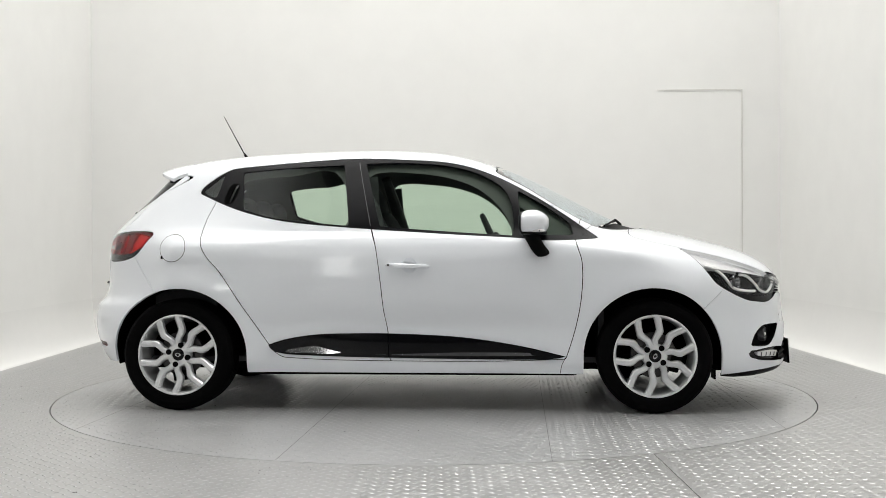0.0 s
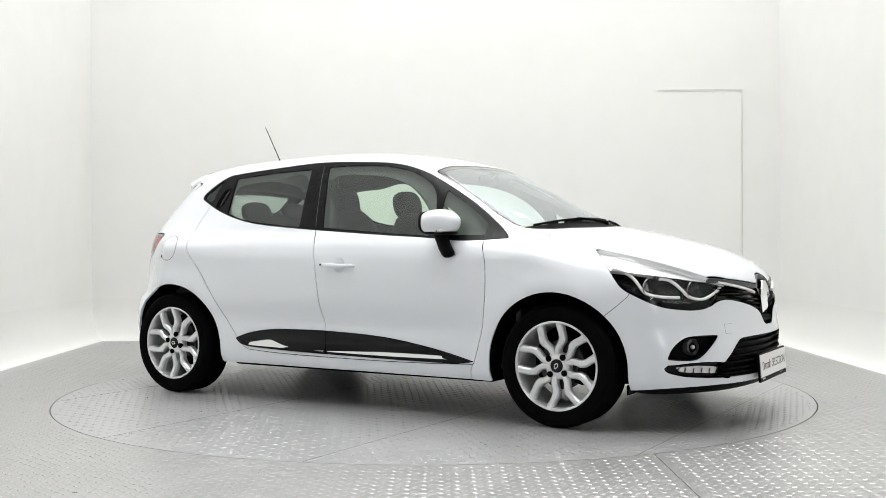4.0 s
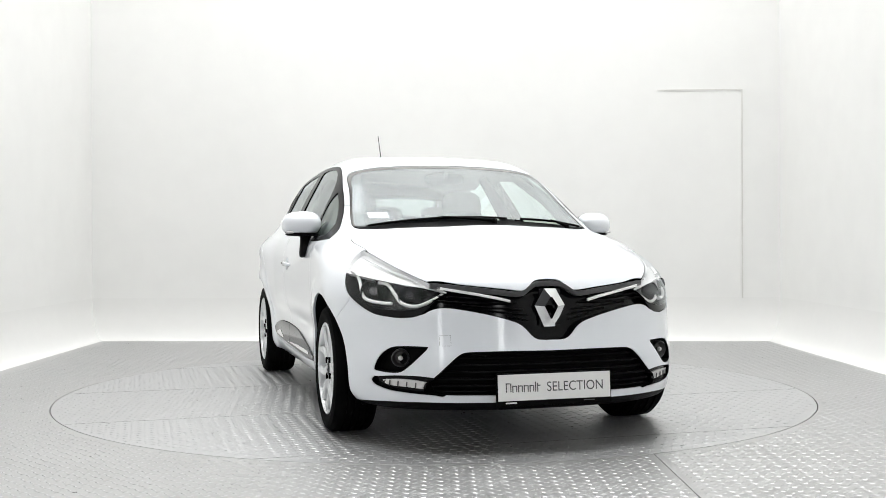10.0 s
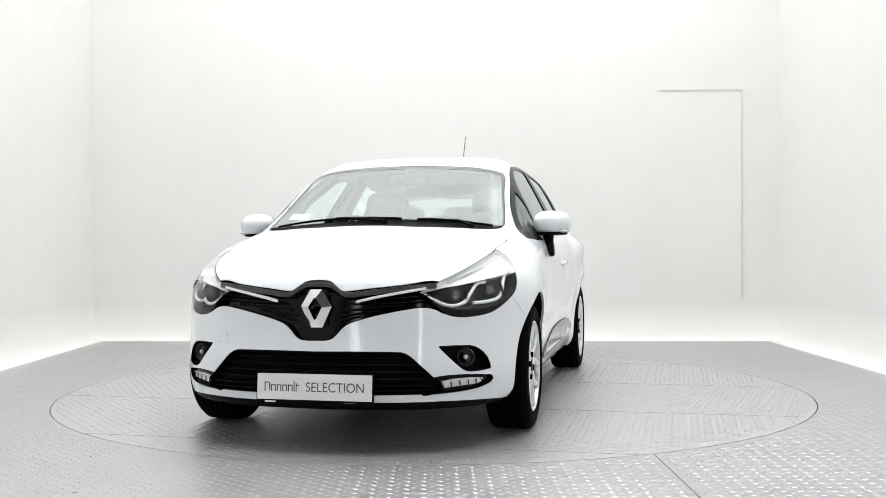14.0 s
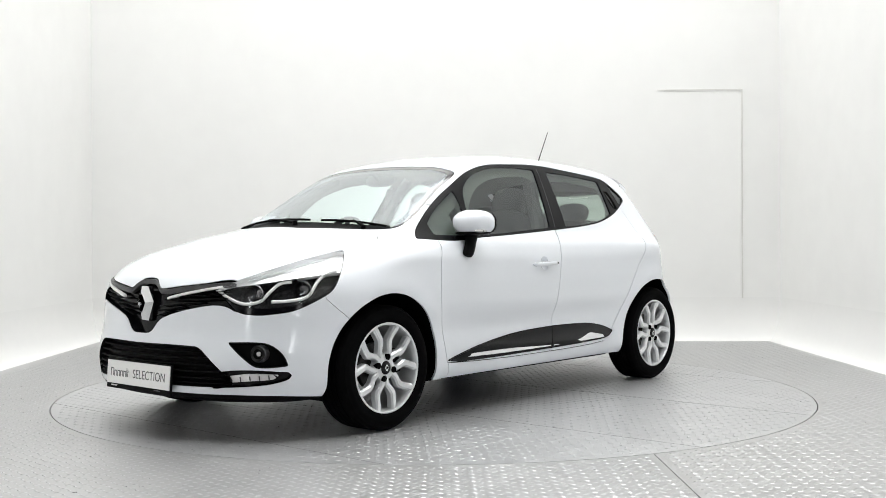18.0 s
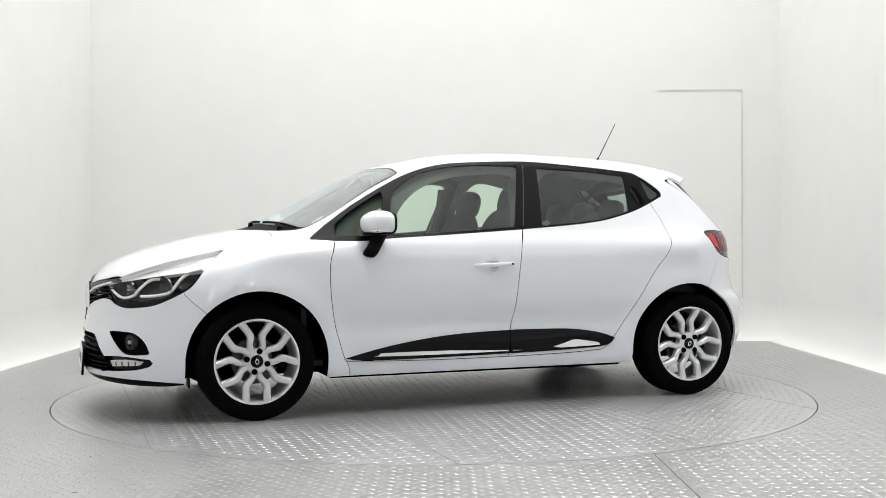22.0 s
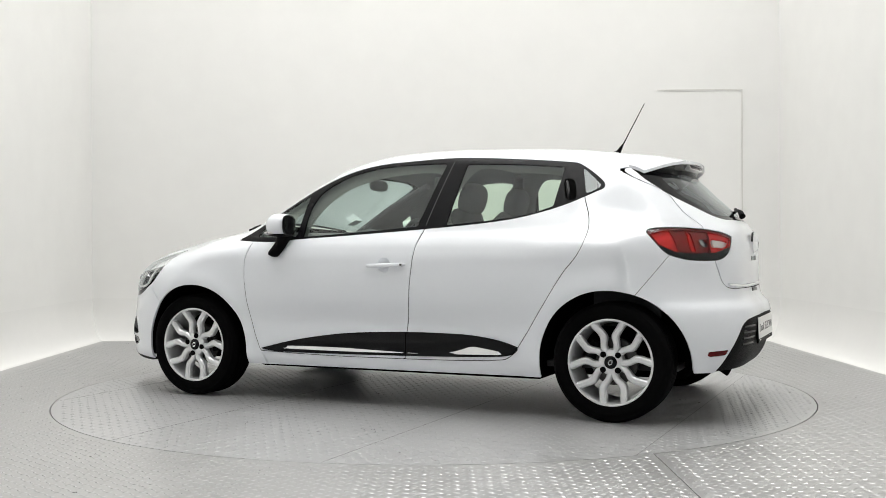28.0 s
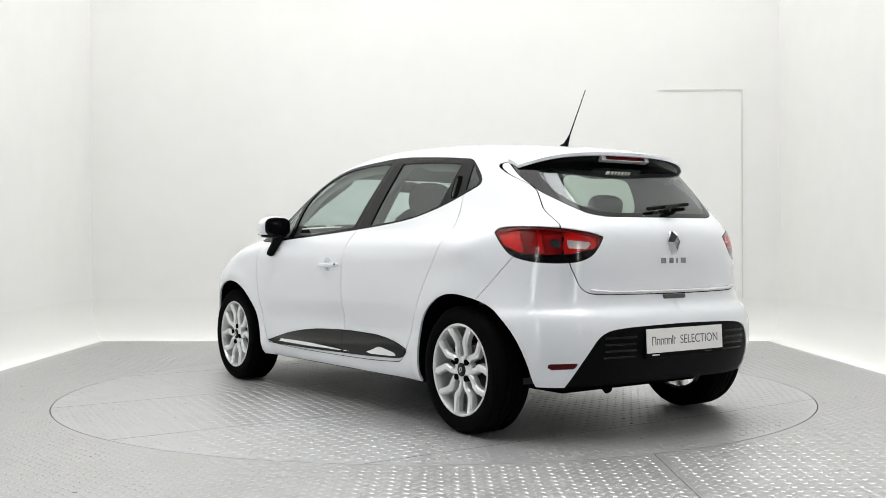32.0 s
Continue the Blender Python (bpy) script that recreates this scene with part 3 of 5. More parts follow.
def cut(mesh, view, loop, gap=0.0, curve=True, where=None):
    """Splits a panel: inside and outside of an outline."""
    line = spline(loop, 8) if curve else np.asarray(loop, float)
    a, b = clip(mesh, field(mesh, view, line, where) - gap)
    return packed(a), packed(b)


def twice(points, *which):
    """Makes the points with these numbers sharp corners."""
    return [p for i, p in enumerate(points) for k in range(2 if i in which else 1)]


# cloth-covered inner frames of the side windows
inner_trim, _ = cut(SKIN, "S", [(1.0, .90), (1.03, .95), (.80, 1.13), (.60, 1.25), (.40, 1.335), (.19, 1.388), (-.07, 1.41), (-.36, 1.418), (-.72, 1.396), (-1.0, 1.37),
                                (-1.10, 1.35), (-1.22, 1.26), (-1.25, 1.2), (-1.2, 1.15), (-1.02, 1.07), (-.85, 1.02), (-.69, .99), (-.38, .96), (.25, .915), (.56, .90)])
_, inner_trim = cut(inner_trim, "S", [(.52, .95), (.50, 1.08), (.37, 1.215), (.19, 1.292), (-.03, 1.325), (-.21, 1.327), (-.262, 1.29), (-.205, .985), (.15, .965)])
_, inner_trim = cut(inner_trim, "S", twice([(.650, .955), (.655, 1.085), (.58, 1.13), (.60, .955)], 0, 1, 2, 3))
_, inner_trim = cut(inner_trim, "S", [(-.45, 1.322), (-.71, 1.312), (-.96, 1.288), (-.985, 1.25), (-.95, 1.115), (-.82, 1.07), (-.69, 1.045), (-.39, 1.012)])

# side windows: black surround and panes
DLO = twice([(1.007, .935), (.768, 1.105), (.579, 1.218), (.388, 1.310), (.194, 1.363), (-.067, 1.385), (-.361, 1.394), (-.717, 1.371), (-.991, 1.346),
             (-1.065, 1.332), (-1.186, 1.25), (-1.217, 1.205), (-1.184, 1.182), (-1.017, 1.111), (-.855, 1.063), (-.695, 1.032), (-.380, 1.001),
             (.248, .957), (.560, .939), (.747, .924)], 0)
surround = take("S", DLO, .0015)
f_pane, surround = cut(surround, "S", twice([(.545, .95), (.518, 1.172), (.388, 1.282), (.193, 1.343), (-.034, 1.364), (-.285, 1.363), (-.185, 1.004), (.123, .979)], 0, 5, 6))
q_pane, surround = cut(surround, "S", twice([(.87, .953), (.855, 1.015), (.735, 1.103), (.568, 1.202), (.588, .951)], 0, 1, 3, 4))
r_pane, surround = cut(surround, "S", twice([(-.407, 1.355), (-.714, 1.342), (-.985, 1.318), (-.955, 1.103), (-.823, 1.063), (-.696, 1.041), (-.355, 1.008)], 0, 2, 3, 6))
c_pane, surround = cut(surround, "S", twice([(-1.085, 1.315), (-1.172, 1.238), (-1.197, 1.208), (-1.12, 1.17)], 0, 3))
screen = take("F", mirrored([(0, 1.362), (.35, 1.352), (.50, 1.330), (.570, 1.300), (.60, 1.19), (.650, 1.008), (.635, .985), (.4, .99), (0, 1.0)]), .0015, where=lambda v: (v[:, 0] < 1.33) & (v[:, 0] > .25))
cowl, screen = cut(screen, "T", [(1.6, .95), (1.6, -.2), (1.165, -.2), (1.165, 0), (1.13, .3), (1.03, .58), (.975, .70), (.96, .95)], where=lambda v: v[:, 2] > .9)
rear_pane = take("R", mirrored(twice([(0, 1.03), (.30, 1.03), (.37, 1.034), (.443, 1.056), (.535, 1.135), (.556, 1.165), (.578, 1.24), (.568, 1.305), (0, 1.345)], 6, 7)), .002, where=lambda v: v[:, 2] > 1.0)

# lamps, grilles and pockets
HEAD = twice([(-.526, .880), (-.531, .806), (-.566, .704), (-.62, .660), (-.750, .602), (-.86, .586), (-.926, .584), (-1.0, .597), (-1.050, .640), (-1.076, .671), (-1.114, .695), (-1.002, .742), (-.799, .808), (-.65, .850)], 0, 10)
head = take("D", HEAD, .0015)
tail = take("B", twice([(-.495, .962), (-.522, .979), (-.617, .985), (-.801, .976), (-.929, .957), (-1.0, .935), (-.958, .858), (-.904, .827), (-.841, .817), (-.73, .818), (-.647, .829), (-.567, .861)], 0, 5), .0025)
GRILLE = [(0, .749), (.056, .742), (.085, .722), (.112, .703), (.135, .700), (.225, .711), (.377, .727), (.505, .742), (.56, .70), (.55, .60), (.519, .616), (.48, .628), (.424, .627), (.271, .598), (.16, .566), (.125, .545), (.088, .506), (.066, .493), (.04, .489), (0, .489)]
grille = take("F", mirrored(GRILLE), .0015, where=lambda v: v[:, 0] > 1.7)
LOWGRILLE = twice([(0, .441), (.369, .440), (.407, .427), (.472, .366), (.520, .318), (.545, .300), (.54, .264), (.474, .258), (0, .258)], 6)
mouth = take("F", mirrored(LOWGRILLE), .0015, where=lambda v: v[:, 0] > 1.9)
drl = take("D", [(-.758, .310), (-.813, .325), (-.95, .335), (-1.066, .330), (-1.12, .31), (-1.12, .255), (-1.073, .256), (-.944, .262), (-.826, .276)], .0015)
fog = take("D", twice([(-.775, .352), (-.80, .405), (-.85, .446), (-.90, .459), (-1.05, .461), (-.952, .368), (-.905, .347)], 0, 4), .0015)
lip = take("S", [(1.60, .195), (1.72, .204), (1.85, .215), (2.0, .222), (2.4, .224), (2.4, .1), (1.60, .1)], .001, curve=False)
diffuser = take("R", mirrored([(0, .526), (.30, .521), (.40, .514), (.45, .505), (.495, .480), (.530, .430), (.572, .346), (.60, .254), (.60, .15), (0, .15)]), .0015, where=lambda v: (v[:, 0] < -1.5) & (v[:, 2] < .6))
reflector = take("R", twice([(.690, .360), (.580, .364), (.588, .338), (.682, .334)], 0, 1, 2, 3), .001, where=lambda v: v[:, 2] < .6)

# panels
bonnet = take("T", twice([(1.444, .680), (1.37, .692), (1.30, .704), (1.245, .706), (1.205, .695), (1.180, .66), (1.19, .50), (1.215, .3), (1.235, .1), (1.235, 0), (1.235, -.3), (2.3, -.3), (2.3, .5), (1.95, .60), (1.6, .68)], 10, 11, 12), .002)
TAILGATE = [(0, .666), (.266, .668), (.45, .671), (.50, .68), (.528, .705), (.548, .755), (.568, .817), (.573, .975), (.567, .992), (.584, 1.06), (.572, 1.11), (.560, 1.165), (.60, 1.25), (.572, 1.305), (0, 1.335)]
tailgate = take("R", mirrored(TAILGATE), .0022, where=lambda v: v[:, 2] > .6)
bumper_r = take("S", [(-1.62, .90), (-1.585, .862), (-1.515, .767), (-1.40, .615), (-1.40, .1), (-2.3, .1), (-2.3, .90)], .0013, curve=False)
bumper_f = take("S", [(1.66, .72), (1.655, .654), (1.60, .602), (1.50, .515), (1.50, .1), (2.4, .1), (2.4, .72)], .0013, curve=False)
CLAD = twice([(.826, .297), (.562, .358), (.249, .402), (-.126, .420), (-.375, .420), (-.531, .414), (-.687, .391), (-.798, .357), (-.755, .320), (-.624, .304), (-.125, .290), (.687, .283)], 0, 7)
B_SEAM = [(-.232, .996), (-.199, .883), (-.173, .697), (-.157, .541), (-.135, .415), (-.125, .275)]
clad = take("S", CLAD, .0015)
FDOOR = twice([(.879, .925), (.909, .810), (.907, .639), (.878, .467), (.822, .285), (.4, .272), (-.125, .272)] + B_SEAM[::-1][1:] + [(-.24, 1.1), (.9, 1.1)], 4, 6, 11, 12)
f_door = take("S", FDOOR, .0022)
RDOOR = twice([(-.125, .272), (-.70, .29), (-.76, .32), (-.795, .366), (-.931, .570), (-1.053, .756), (-1.130, .848), (-1.166, .935), (-1.160, 1.036), (-1.122, 1.139), (-1.1, 1.2), (-.24, 1.2)] + B_SEAM[:-1], 0, 11)
r_door = take("S", RDOOR, .0022)
fender = take("S", [(.78, .1), (.80, .25), (.824, .30), (.878, .467), (.907, .639), (.909, .810), (.879, .925), (.945, .985), (1.02, 1.04), (2.0, 1.1), (2.0, .1)], .0015, curve=False, where=lambda v: v[:, 1] > .3)
shell = SKIN

# ---- linking the panels ----
shell_ob = put("body_shell", solid(both_halves(shell)), PAINT, car, "white painted roof, pillars, rear wings and sills")
flap_c, flap_r = (-1.318, .890), .076
put("roof_lining", (lambda m: (m[0] - m[1] * .03, -m[1], m[2][:, ::-1]))(both_halves(cut(shell, "S", [(1.1, 1.0), (1.1, 1.6), (-1.6, 1.6), (-1.6, 1.0)], curve=False)[0])), LINER, car, "pale grey cloth roof lining")
for k, g in enumerate(GAPS):
    if len(g[2]):
        GAPS[k] = (g[0] - g[1] * .005, g[1], g[2])
sizes = np.cumsum([0] + [len(g[0]) for g in GAPS])
allgap = (np.concatenate([g[0] for g in GAPS]), np.concatenate([g[1] for g in GAPS]), np.concatenate([g[2] + s for g, s in zip(GAPS, sizes)]))
put("panel_joints", both_halves(allgap), GAP, car, "dark rubber in the joints between the panels")

bonnet_ob = put("bonnet", solid(both_halves(bonnet)), PAINT, car)
gate_ob = put("tailgate", solid(both_halves(tailgate)), PAINT, car)
bf_ob = put("front_bumper", solid(both_halves(bumper_f)), PAINT, car)
br_ob = put("rear_bumper", solid(both_halves(bumper_r)), PAINT, car)
pair("front_wing", solid(fender), PAINT, car)
put("front_lip", solid(both_halves(lip), -.003), PLASTIC, bf_ob, "black plastic lip under the front bumper")
put("rear_valance", solid(both_halves(diffuser), -.006), PLASTIC, br_ob, "black plastic lower rear bumper")
pair("reflector", solid(reflector, -.002), REDDARK, br_ob, "dark red rear reflector")

CUP = (-.015, .792, .041)
cup, f_door = cut(f_door, "S", [(CUP[0] + CUP[2] * math.cos(a), CUP[1] + CUP[2] * math.sin(a)) for a in np.linspace(0, 2 * math.pi, 40, endpoint=False)], curve=False)
cr = np.hypot(cup[0][:, 0] - CUP[0], cup[0][:, 2] - CUP[1]) / CUP[2]
dish = np.clip(1 - cr ** 2, 0, 1)
cup = (cup[0] - cup[1] * (.017 * dish)[:, None], (lambda n: n / np.linalg.norm(n, axis=1, keepdims=True))(cup[1] - np.stack([(cup[0][:, 0] - CUP[0]), 0 * cr, cup[0][:, 2] - CUP[1]], 1) * (2 * .017 / CUP[2] ** 2)), cup[2])
doors_f = pair("front_door", solid(f_door), PAINT, car)
for k in (0, 1):
    put("handle_cup", cup if k == 0 else flipped(cup), PAINT, doors_f[k], "round hollow behind the handle")
doors_r = pair("rear_door", solid(r_door), PAINT, car)
clad_f, clad_r = cut(clad, "S", [(-.1305, .1), (-.1305, .6), (1.2, .6), (1.2, .1)], curve=False)
_, clad_r = cut(clad, "S", [(-.1345, .1), (-.1345, .6), (1.2, .6), (1.2, .1)], curve=False)
for m, doors in ((clad_f, doors_f), (clad_r, doors_r)):
    put("side_moulding", solid(m, .009, .02), BLACK, doors[0], "gloss black moulding along the door's foot")
    put("side_moulding", solid(flipped(m), .009, .02), BLACK, doors[1], "gloss black moulding along the door's foot")
# a bright inlay in the rear half of the moulding
inlay, _ = cut(clad_r, "S", twice([(-.14, .302), (-.14, .313), (-.40, .318), (-.47, .335), (-.53, .352), (-.60, .345), (-.72, .326), (-.70, .317), (-.60, .312)], 0, 1, 6))
inlay_f, _ = cut(clad_f, "S", twice([(.72, .302), (.60, .318), (-.125, .312), (-.125, .302), (.3, .298)], 0, 2, 3))
def upright(m):
    """The panel with its normals leaning up a little, as a flat polished strip has them."""
    n = m[1] * (1, 1, 0) + (0, 0, .26)
    return m[0], n / np.linalg.norm(n, axis=1, keepdims=True), m[2]


inlay, inlay_f = upright(inlay), upright(inlay_f)
for k in (0, 1):
    for m in pieces(inlay):
        put("inlay", solid(m if k == 0 else flipped(m), .0112, .004), CHROME, doors_r[k], "polished inlay in the moulding")
    for m in pieces(inlay_f):
        put("inlay", solid(m if k == 0 else flipped(m), .0108, .004), CHROME, doors_f[k], "satin inlay line in the moulding")
def calm(m, k, lean=1):
    """The panel with its normals drawn towards their mean, as flatter glass has them."""
    mean = m[1][m[0][:, 2] < np.median(m[0][:, 2])].mean(0)
    n = (m[1] * (1 - k) + mean / np.linalg.norm(mean) * k) * (1, 1, lean)
    return m[0], n / np.linalg.norm(n, axis=1, keepdims=True), m[2]


f_pane, r_pane, q_pane, c_pane, surround = calm(f_pane, .75, .75), calm(r_pane, .75, .75), calm(q_pane, .9, .5), calm(c_pane, .75), calm(surround, .4)
pair("inner_trim", (inner_trim[0] - inner_trim[1] * .034, inner_trim[1], inner_trim[2]), LINER, car, "grey cloth trim round the windows inside")
pair("window_surround", solid(surround, 0), FRAME, car, "gloss black window frames and pillars")
for s in (-1, 1):
    rows = [[on_skin(x=-.236 - .088 * t + u, z=1.008 + .362 * t) for u in (-.0022, .0022)] for t in np.linspace(0, 1, 12)]
    bm = bmesh.new()
    vs = [[bm.verts.new((q.x, s * (q.y + .0012), q.z)) for q in row] for row in rows]
    for a, b in zip(vs, vs[1:]):
        bm.faces.new((a[0], a[1], b[1], b[0]))
    part("pillar_joint", bm, SATIN, car, "thin joint between the door frames", True)
for k, (m, d, nm) in enumerate(((f_pane, doors_f, "window_pane"), (r_pane, doors_r, "window_pane"))):
    for s in (0, 1):
        put(nm, (lambda q: q if s == 0 else flipped(q))((m[0] - m[1] * .006, m[1], m[2])), GLASS, d[s], "green-tinted side window").visible_shadow = False
pair("quarter_pane", (q_pane[0] - q_pane[1] * .004, q_pane[1], q_pane[2]), GLASS, car, "small front quarter window")
pair("quarter_pane", (c_pane[0] - c_pane[1] * .004, c_pane[1], c_pane[2]), DARKGLASS, car, "small dark rear quarter window")
sc = both_halves(screen)
band, glass_w = cut(sc, "F", mirrored([(0, 1.346), (.35, 1.337), (.49, 1.319), (.556, 1.290), (.588, 1.187), (.638, 1.016), (.62, .995), (0, 1.0)]), where=lambda v: v[:, 0] > .2)
band, glass_w = glass_w, band
put("windscreen", (glass_w[0] - glass_w[1] * .003, glass_w[1], glass_w[2]), SCREEN, car, "clear laminated windscreen").visible_shadow = False
put("windscreen_border", solid(band, -.002), BORDER, car, "dark printed border of the windscreen")
put("cowl", solid(both_halves(cowl), -.012, .03), PLASTIC, car, "black plastic scuttle under the windscreen")
rp = both_halves(rear_pane)
r_glass, r_band = cut(rp, "R", mirrored([(0, 1.052), (.30, 1.052), (.40, 1.066), (.485, 1.145), (.50, 1.20), (.49, 1.255), (0, 1.268)]), where=lambda v: v[:, 2] > 1)
put("rear_window", (r_glass[0] - r_glass[1] * .003, r_glass[1], r_glass[2]), DARKGLASS, gate_ob, "dark tinted rear window").visible_shadow = False
put("rear_window_border", solid(r_band, -.002), BLACK, gate_ob, "gloss black border of the rear window")


def diag(a, z, depth=0.0, rear=False):
    """A point on the skin in the diagonal view, sunk by depth."""
    h = a * .7071
    o, d = ((h, h, z), (-.7071, .7071, 0)) if rear else ((-h, h, z), (.7071, .7071, 0))
    p = cast(np.array([o]), np.array([d]), 2.6)[0]
    return Vector(p) - Vector(d) * depth


def sides(name, bm, mat, parent, label="", smooth=True):
    """A part and its mirror image on the other side."""
    ob = part(name, bm, mat, parent, label, smooth)
    me = ob.data.copy()
    me.transform(Matrix.Diagonal((1, -1, 1, 1)))
    me.flip_normals()
    o2 = new(name, me)
    o2.parent = parent
    if label:
        tagged(o2, label)
    return ob, o2


# ---- lamps ----
def build_headlamps():
    chin, lens = cut(head, "D", [(-.55, .715), (-.607, .679), (-.66, .652), (-.725, .631), (-.81, .618), (-.902, .614), (-1.026, .634), (-1.07, .668), (-1.12, .690), (-1.2, .5), (-.5, .5)])
    silver, bowl = cut(lens, "D", [(-.45, .95), (-.50, .785), (-.542, .773), (-.645, .761), (-.801, .740), (-.902, .725), (-1.002, .713), (-1.089, .693), (-1.13, .687), (-1.2, .95)], curve=False)
    for s in (0, 1):
        side = (lambda m: m) if s == 0 else flipped
        lamp = put("headlamp", side(solid(bowl, -.075, 0)), BOWL, car, "headlamp with a clear lens over a dark bowl")
        put("lamp_brow", side(solid(silver, -.022, 0)), BROW, lamp, "silver upper reflector")
        put("lens", side(lens), LENS, lamp, "clear polycarbonate lens").visible_shadow = False
        put("lamp_chin", side(solid(chin, -.004)), BLACK, lamp, "black trim under the headlamp")
        mir = Matrix.Diagonal((1, 1 if s == 0 else -1, 1, 1))
        for a, z, r in ((-.711, .694, .044), (-.914, .678, .043)):
            c = diag(a, z, .048)
            n = Vector((.80, .60, 0)) if a > -.8 else Vector((.93, .36, 0))
            rot = n.to_track_quat("Y", "Z").to_matrix().to_4x4()
            bm = lathe([(r, .030), (r * .96, .034), (r * .9, .026), (r * .75, 0), (r * .45, -.018), (.001, -.02)], 32, mir @ Matrix.Translation(c) @ rot)
            bmesh.ops.recalc_face_normals(bm, faces=bm.faces)
            part("reflector_bowl", bm, DARKCHROME, lamp, "chrome reflector bowl", True)
            bm = bmesh.new()
            bmesh.ops.create_uvsphere(bm, u_segments=20, v_segments=12, radius=r * .42, matrix=mir @ Matrix.Translation(c + n * .01))
            part("bulb", bm, LENS, lamp, "glass projector dome", True)
        for line in ([(-.558, .781), (-.605, .768), (-.646, .731), (-.686, .668), (-.75, .649), (-.852, .643)],
                     [(-.763, .732), (-.814, .725), (-.864, .683), (-.902, .646), (-.976, .634), (-1.051, .663), (-1.096, .695)]):
            pts = [diag(a, z, .018) for a, z in spline(line, 5, False)]
            bm = tube(pts, .0078, 8)
            bm.transform(mir)
            bmesh.ops.recalc_face_normals(bm, faces=bm.faces)
            part("light_guide", bm, GUIDE, lamp, "curved daytime light guide", True)
        for k in range(3):
            pts = [diag(a, z, .016) for a, z in ((-.60 - .05 * k, .835 - .012 * k), (-.74 - .05 * k, .800 - .014 * k), (-.90 - .03 * k, .758 - .012 * k))]
            bm = tube(pts, .0035, 6)
            bm.transform(mir)
            bmesh.ops.recalc_face_normals(bm, faces=bm.faces)
            part("brow_rib", bm, ALLOY, lamp, "thin rib in the upper reflector", True)


def build_tail_lamps():
    lower, upper = cut(tail, "B", [(-.40, .94), (-.55, .895), (-.62, .862), (-.72, .852), (-.86, .856), (-.95, .880), (-1.1, .888), (-1.1, .7), (-.4, .7)], curve=False)
    white, red = cut(upper, "B", twice([(-.835, .925), (-.955, .912), (-.925, .878), (-.84, .884)], 0, 1, 2, 3))
    smoke, red = cut(red, "B", twice([(-.755, .925), (-.806, .924), (-.806, .882), (-.768, .887)], 0, 1, 2, 3))
    edge, red = red, cut(red, "B", twice([(-.512, .955), (-.62, .972), (-.80, .962), (-.92, .944), (-.985, .926), (-.94, .86), (-.86, .84), (-.72, .836), (-.62, .846), (-.56, .878)], 0, 4))[0]
    _, edge = cut(edge, "B", twice([(-.512, .955), (-.62, .972), (-.80, .962), (-.92, .944), (-.985, .926), (-.94, .86), (-.86, .84), (-.72, .836), (-.62, .846), (-.56, .878)], 0, 4))
    deep, red = cut(red, "B", [(-.45, 1.1), (-.45, .7), (-.66, .7), (-.63, .90), (-.57, 1.1)], curve=False)
    joint, red = cut(red, "B", [(-.811, 1.1), (-.811, .7), (-.823, .7), (-.823, 1.1)], curve=False)
    inner, red = cut(red, "B", [(-.45, 1.1), (-.45, .7), (-.82, .7), (-.82, 1.1)], curve=False)
    streak, inner = cut(inner, "B", twice([(-.695, .968), (-.715, .968), (-.735, .86), (-.705, .86)], 0, 1, 2, 3))
    for s in (0, 1):
        side = (lambda m: m) if s == 0 else flipped
        lamp = put("tail_lamp", side(solid(red, -.012, 0)), RED, car, "red tail lamp that runs onto the tailgate")
        put("lamp_base", side(solid(lower, -.004)), BLACK, lamp, "black lower edge of the tail lamp")
        put("lamp_edge", side(solid(edge, -.004)), REDDARK, lamp, "dark red edge of the tail lamp")
        put("reversing_lamp", side(solid(white, -.012, 0)), CLEAR, lamp, "clear reversing lamp")
        put("indicator", side(solid(smoke, -.012, 0)), DARKCHROME, lamp, "smoked indicator window")
        put("outer_reflector", side(solid(deep, -.012, 0)), RED, lamp, "bright red outer part")
        put("inner_reflector", side(solid(inner, -.012, 0)), REDMID, lamp, "deep red inner reflector")
        put("reflector_streak", side(solid(streak, -.012, 0)), RED, lamp, "bright red streak across the reflector")
        for m in pieces(joint, 4):
            put("lamp_joint", side(solid(m, -.006, 0)), GAP, lamp, "dark joint where the lamp meets the tailgate")
        put("lens", side(tail), LENS, lamp, "glossy clear outer lens").visible_shadow = False


build_headlamps()
build_tail_lamps()


# ---- the face: grilles, badge, fog lamps, plates ----
def front_x(y, z):
    return on_skin(y=y, z=z).x


def strip(line, rx, rz, mat, name, parent, label, sink=0.0, mirror=True):
    """A flat bar along a line on the nose, given as (y, z)."""
    pts = [Vector((front_x(y, z) - sink, y, z)) for y, z in spline(line, 6, False)]
    bm = bmesh.new()
    rows = []
    for p in pts:
        rows.append([bm.verts.new(p + Vector((dx, 0, dz))) for dx, dz in ((-rx, -rz), (rx, -rz * .8), (rx * 1.2, 0), (rx, rz * .8), (-rx, rz))])
    for a, b in zip(rows, rows[1:]):
        for k in range(5):
            bm.faces.new((a[k], a[(k + 1) % 5], b[(k + 1) % 5], b[k]))
    bm.faces.new(rows[0])
    bm.faces.new(rows[-1])
    bmesh.ops.recalc_face_normals(bm, faces=bm.faces)
    if mirror:
        return sides(name, bm, mat, parent, label)
    return part(name, bm, mat, parent, label, True)


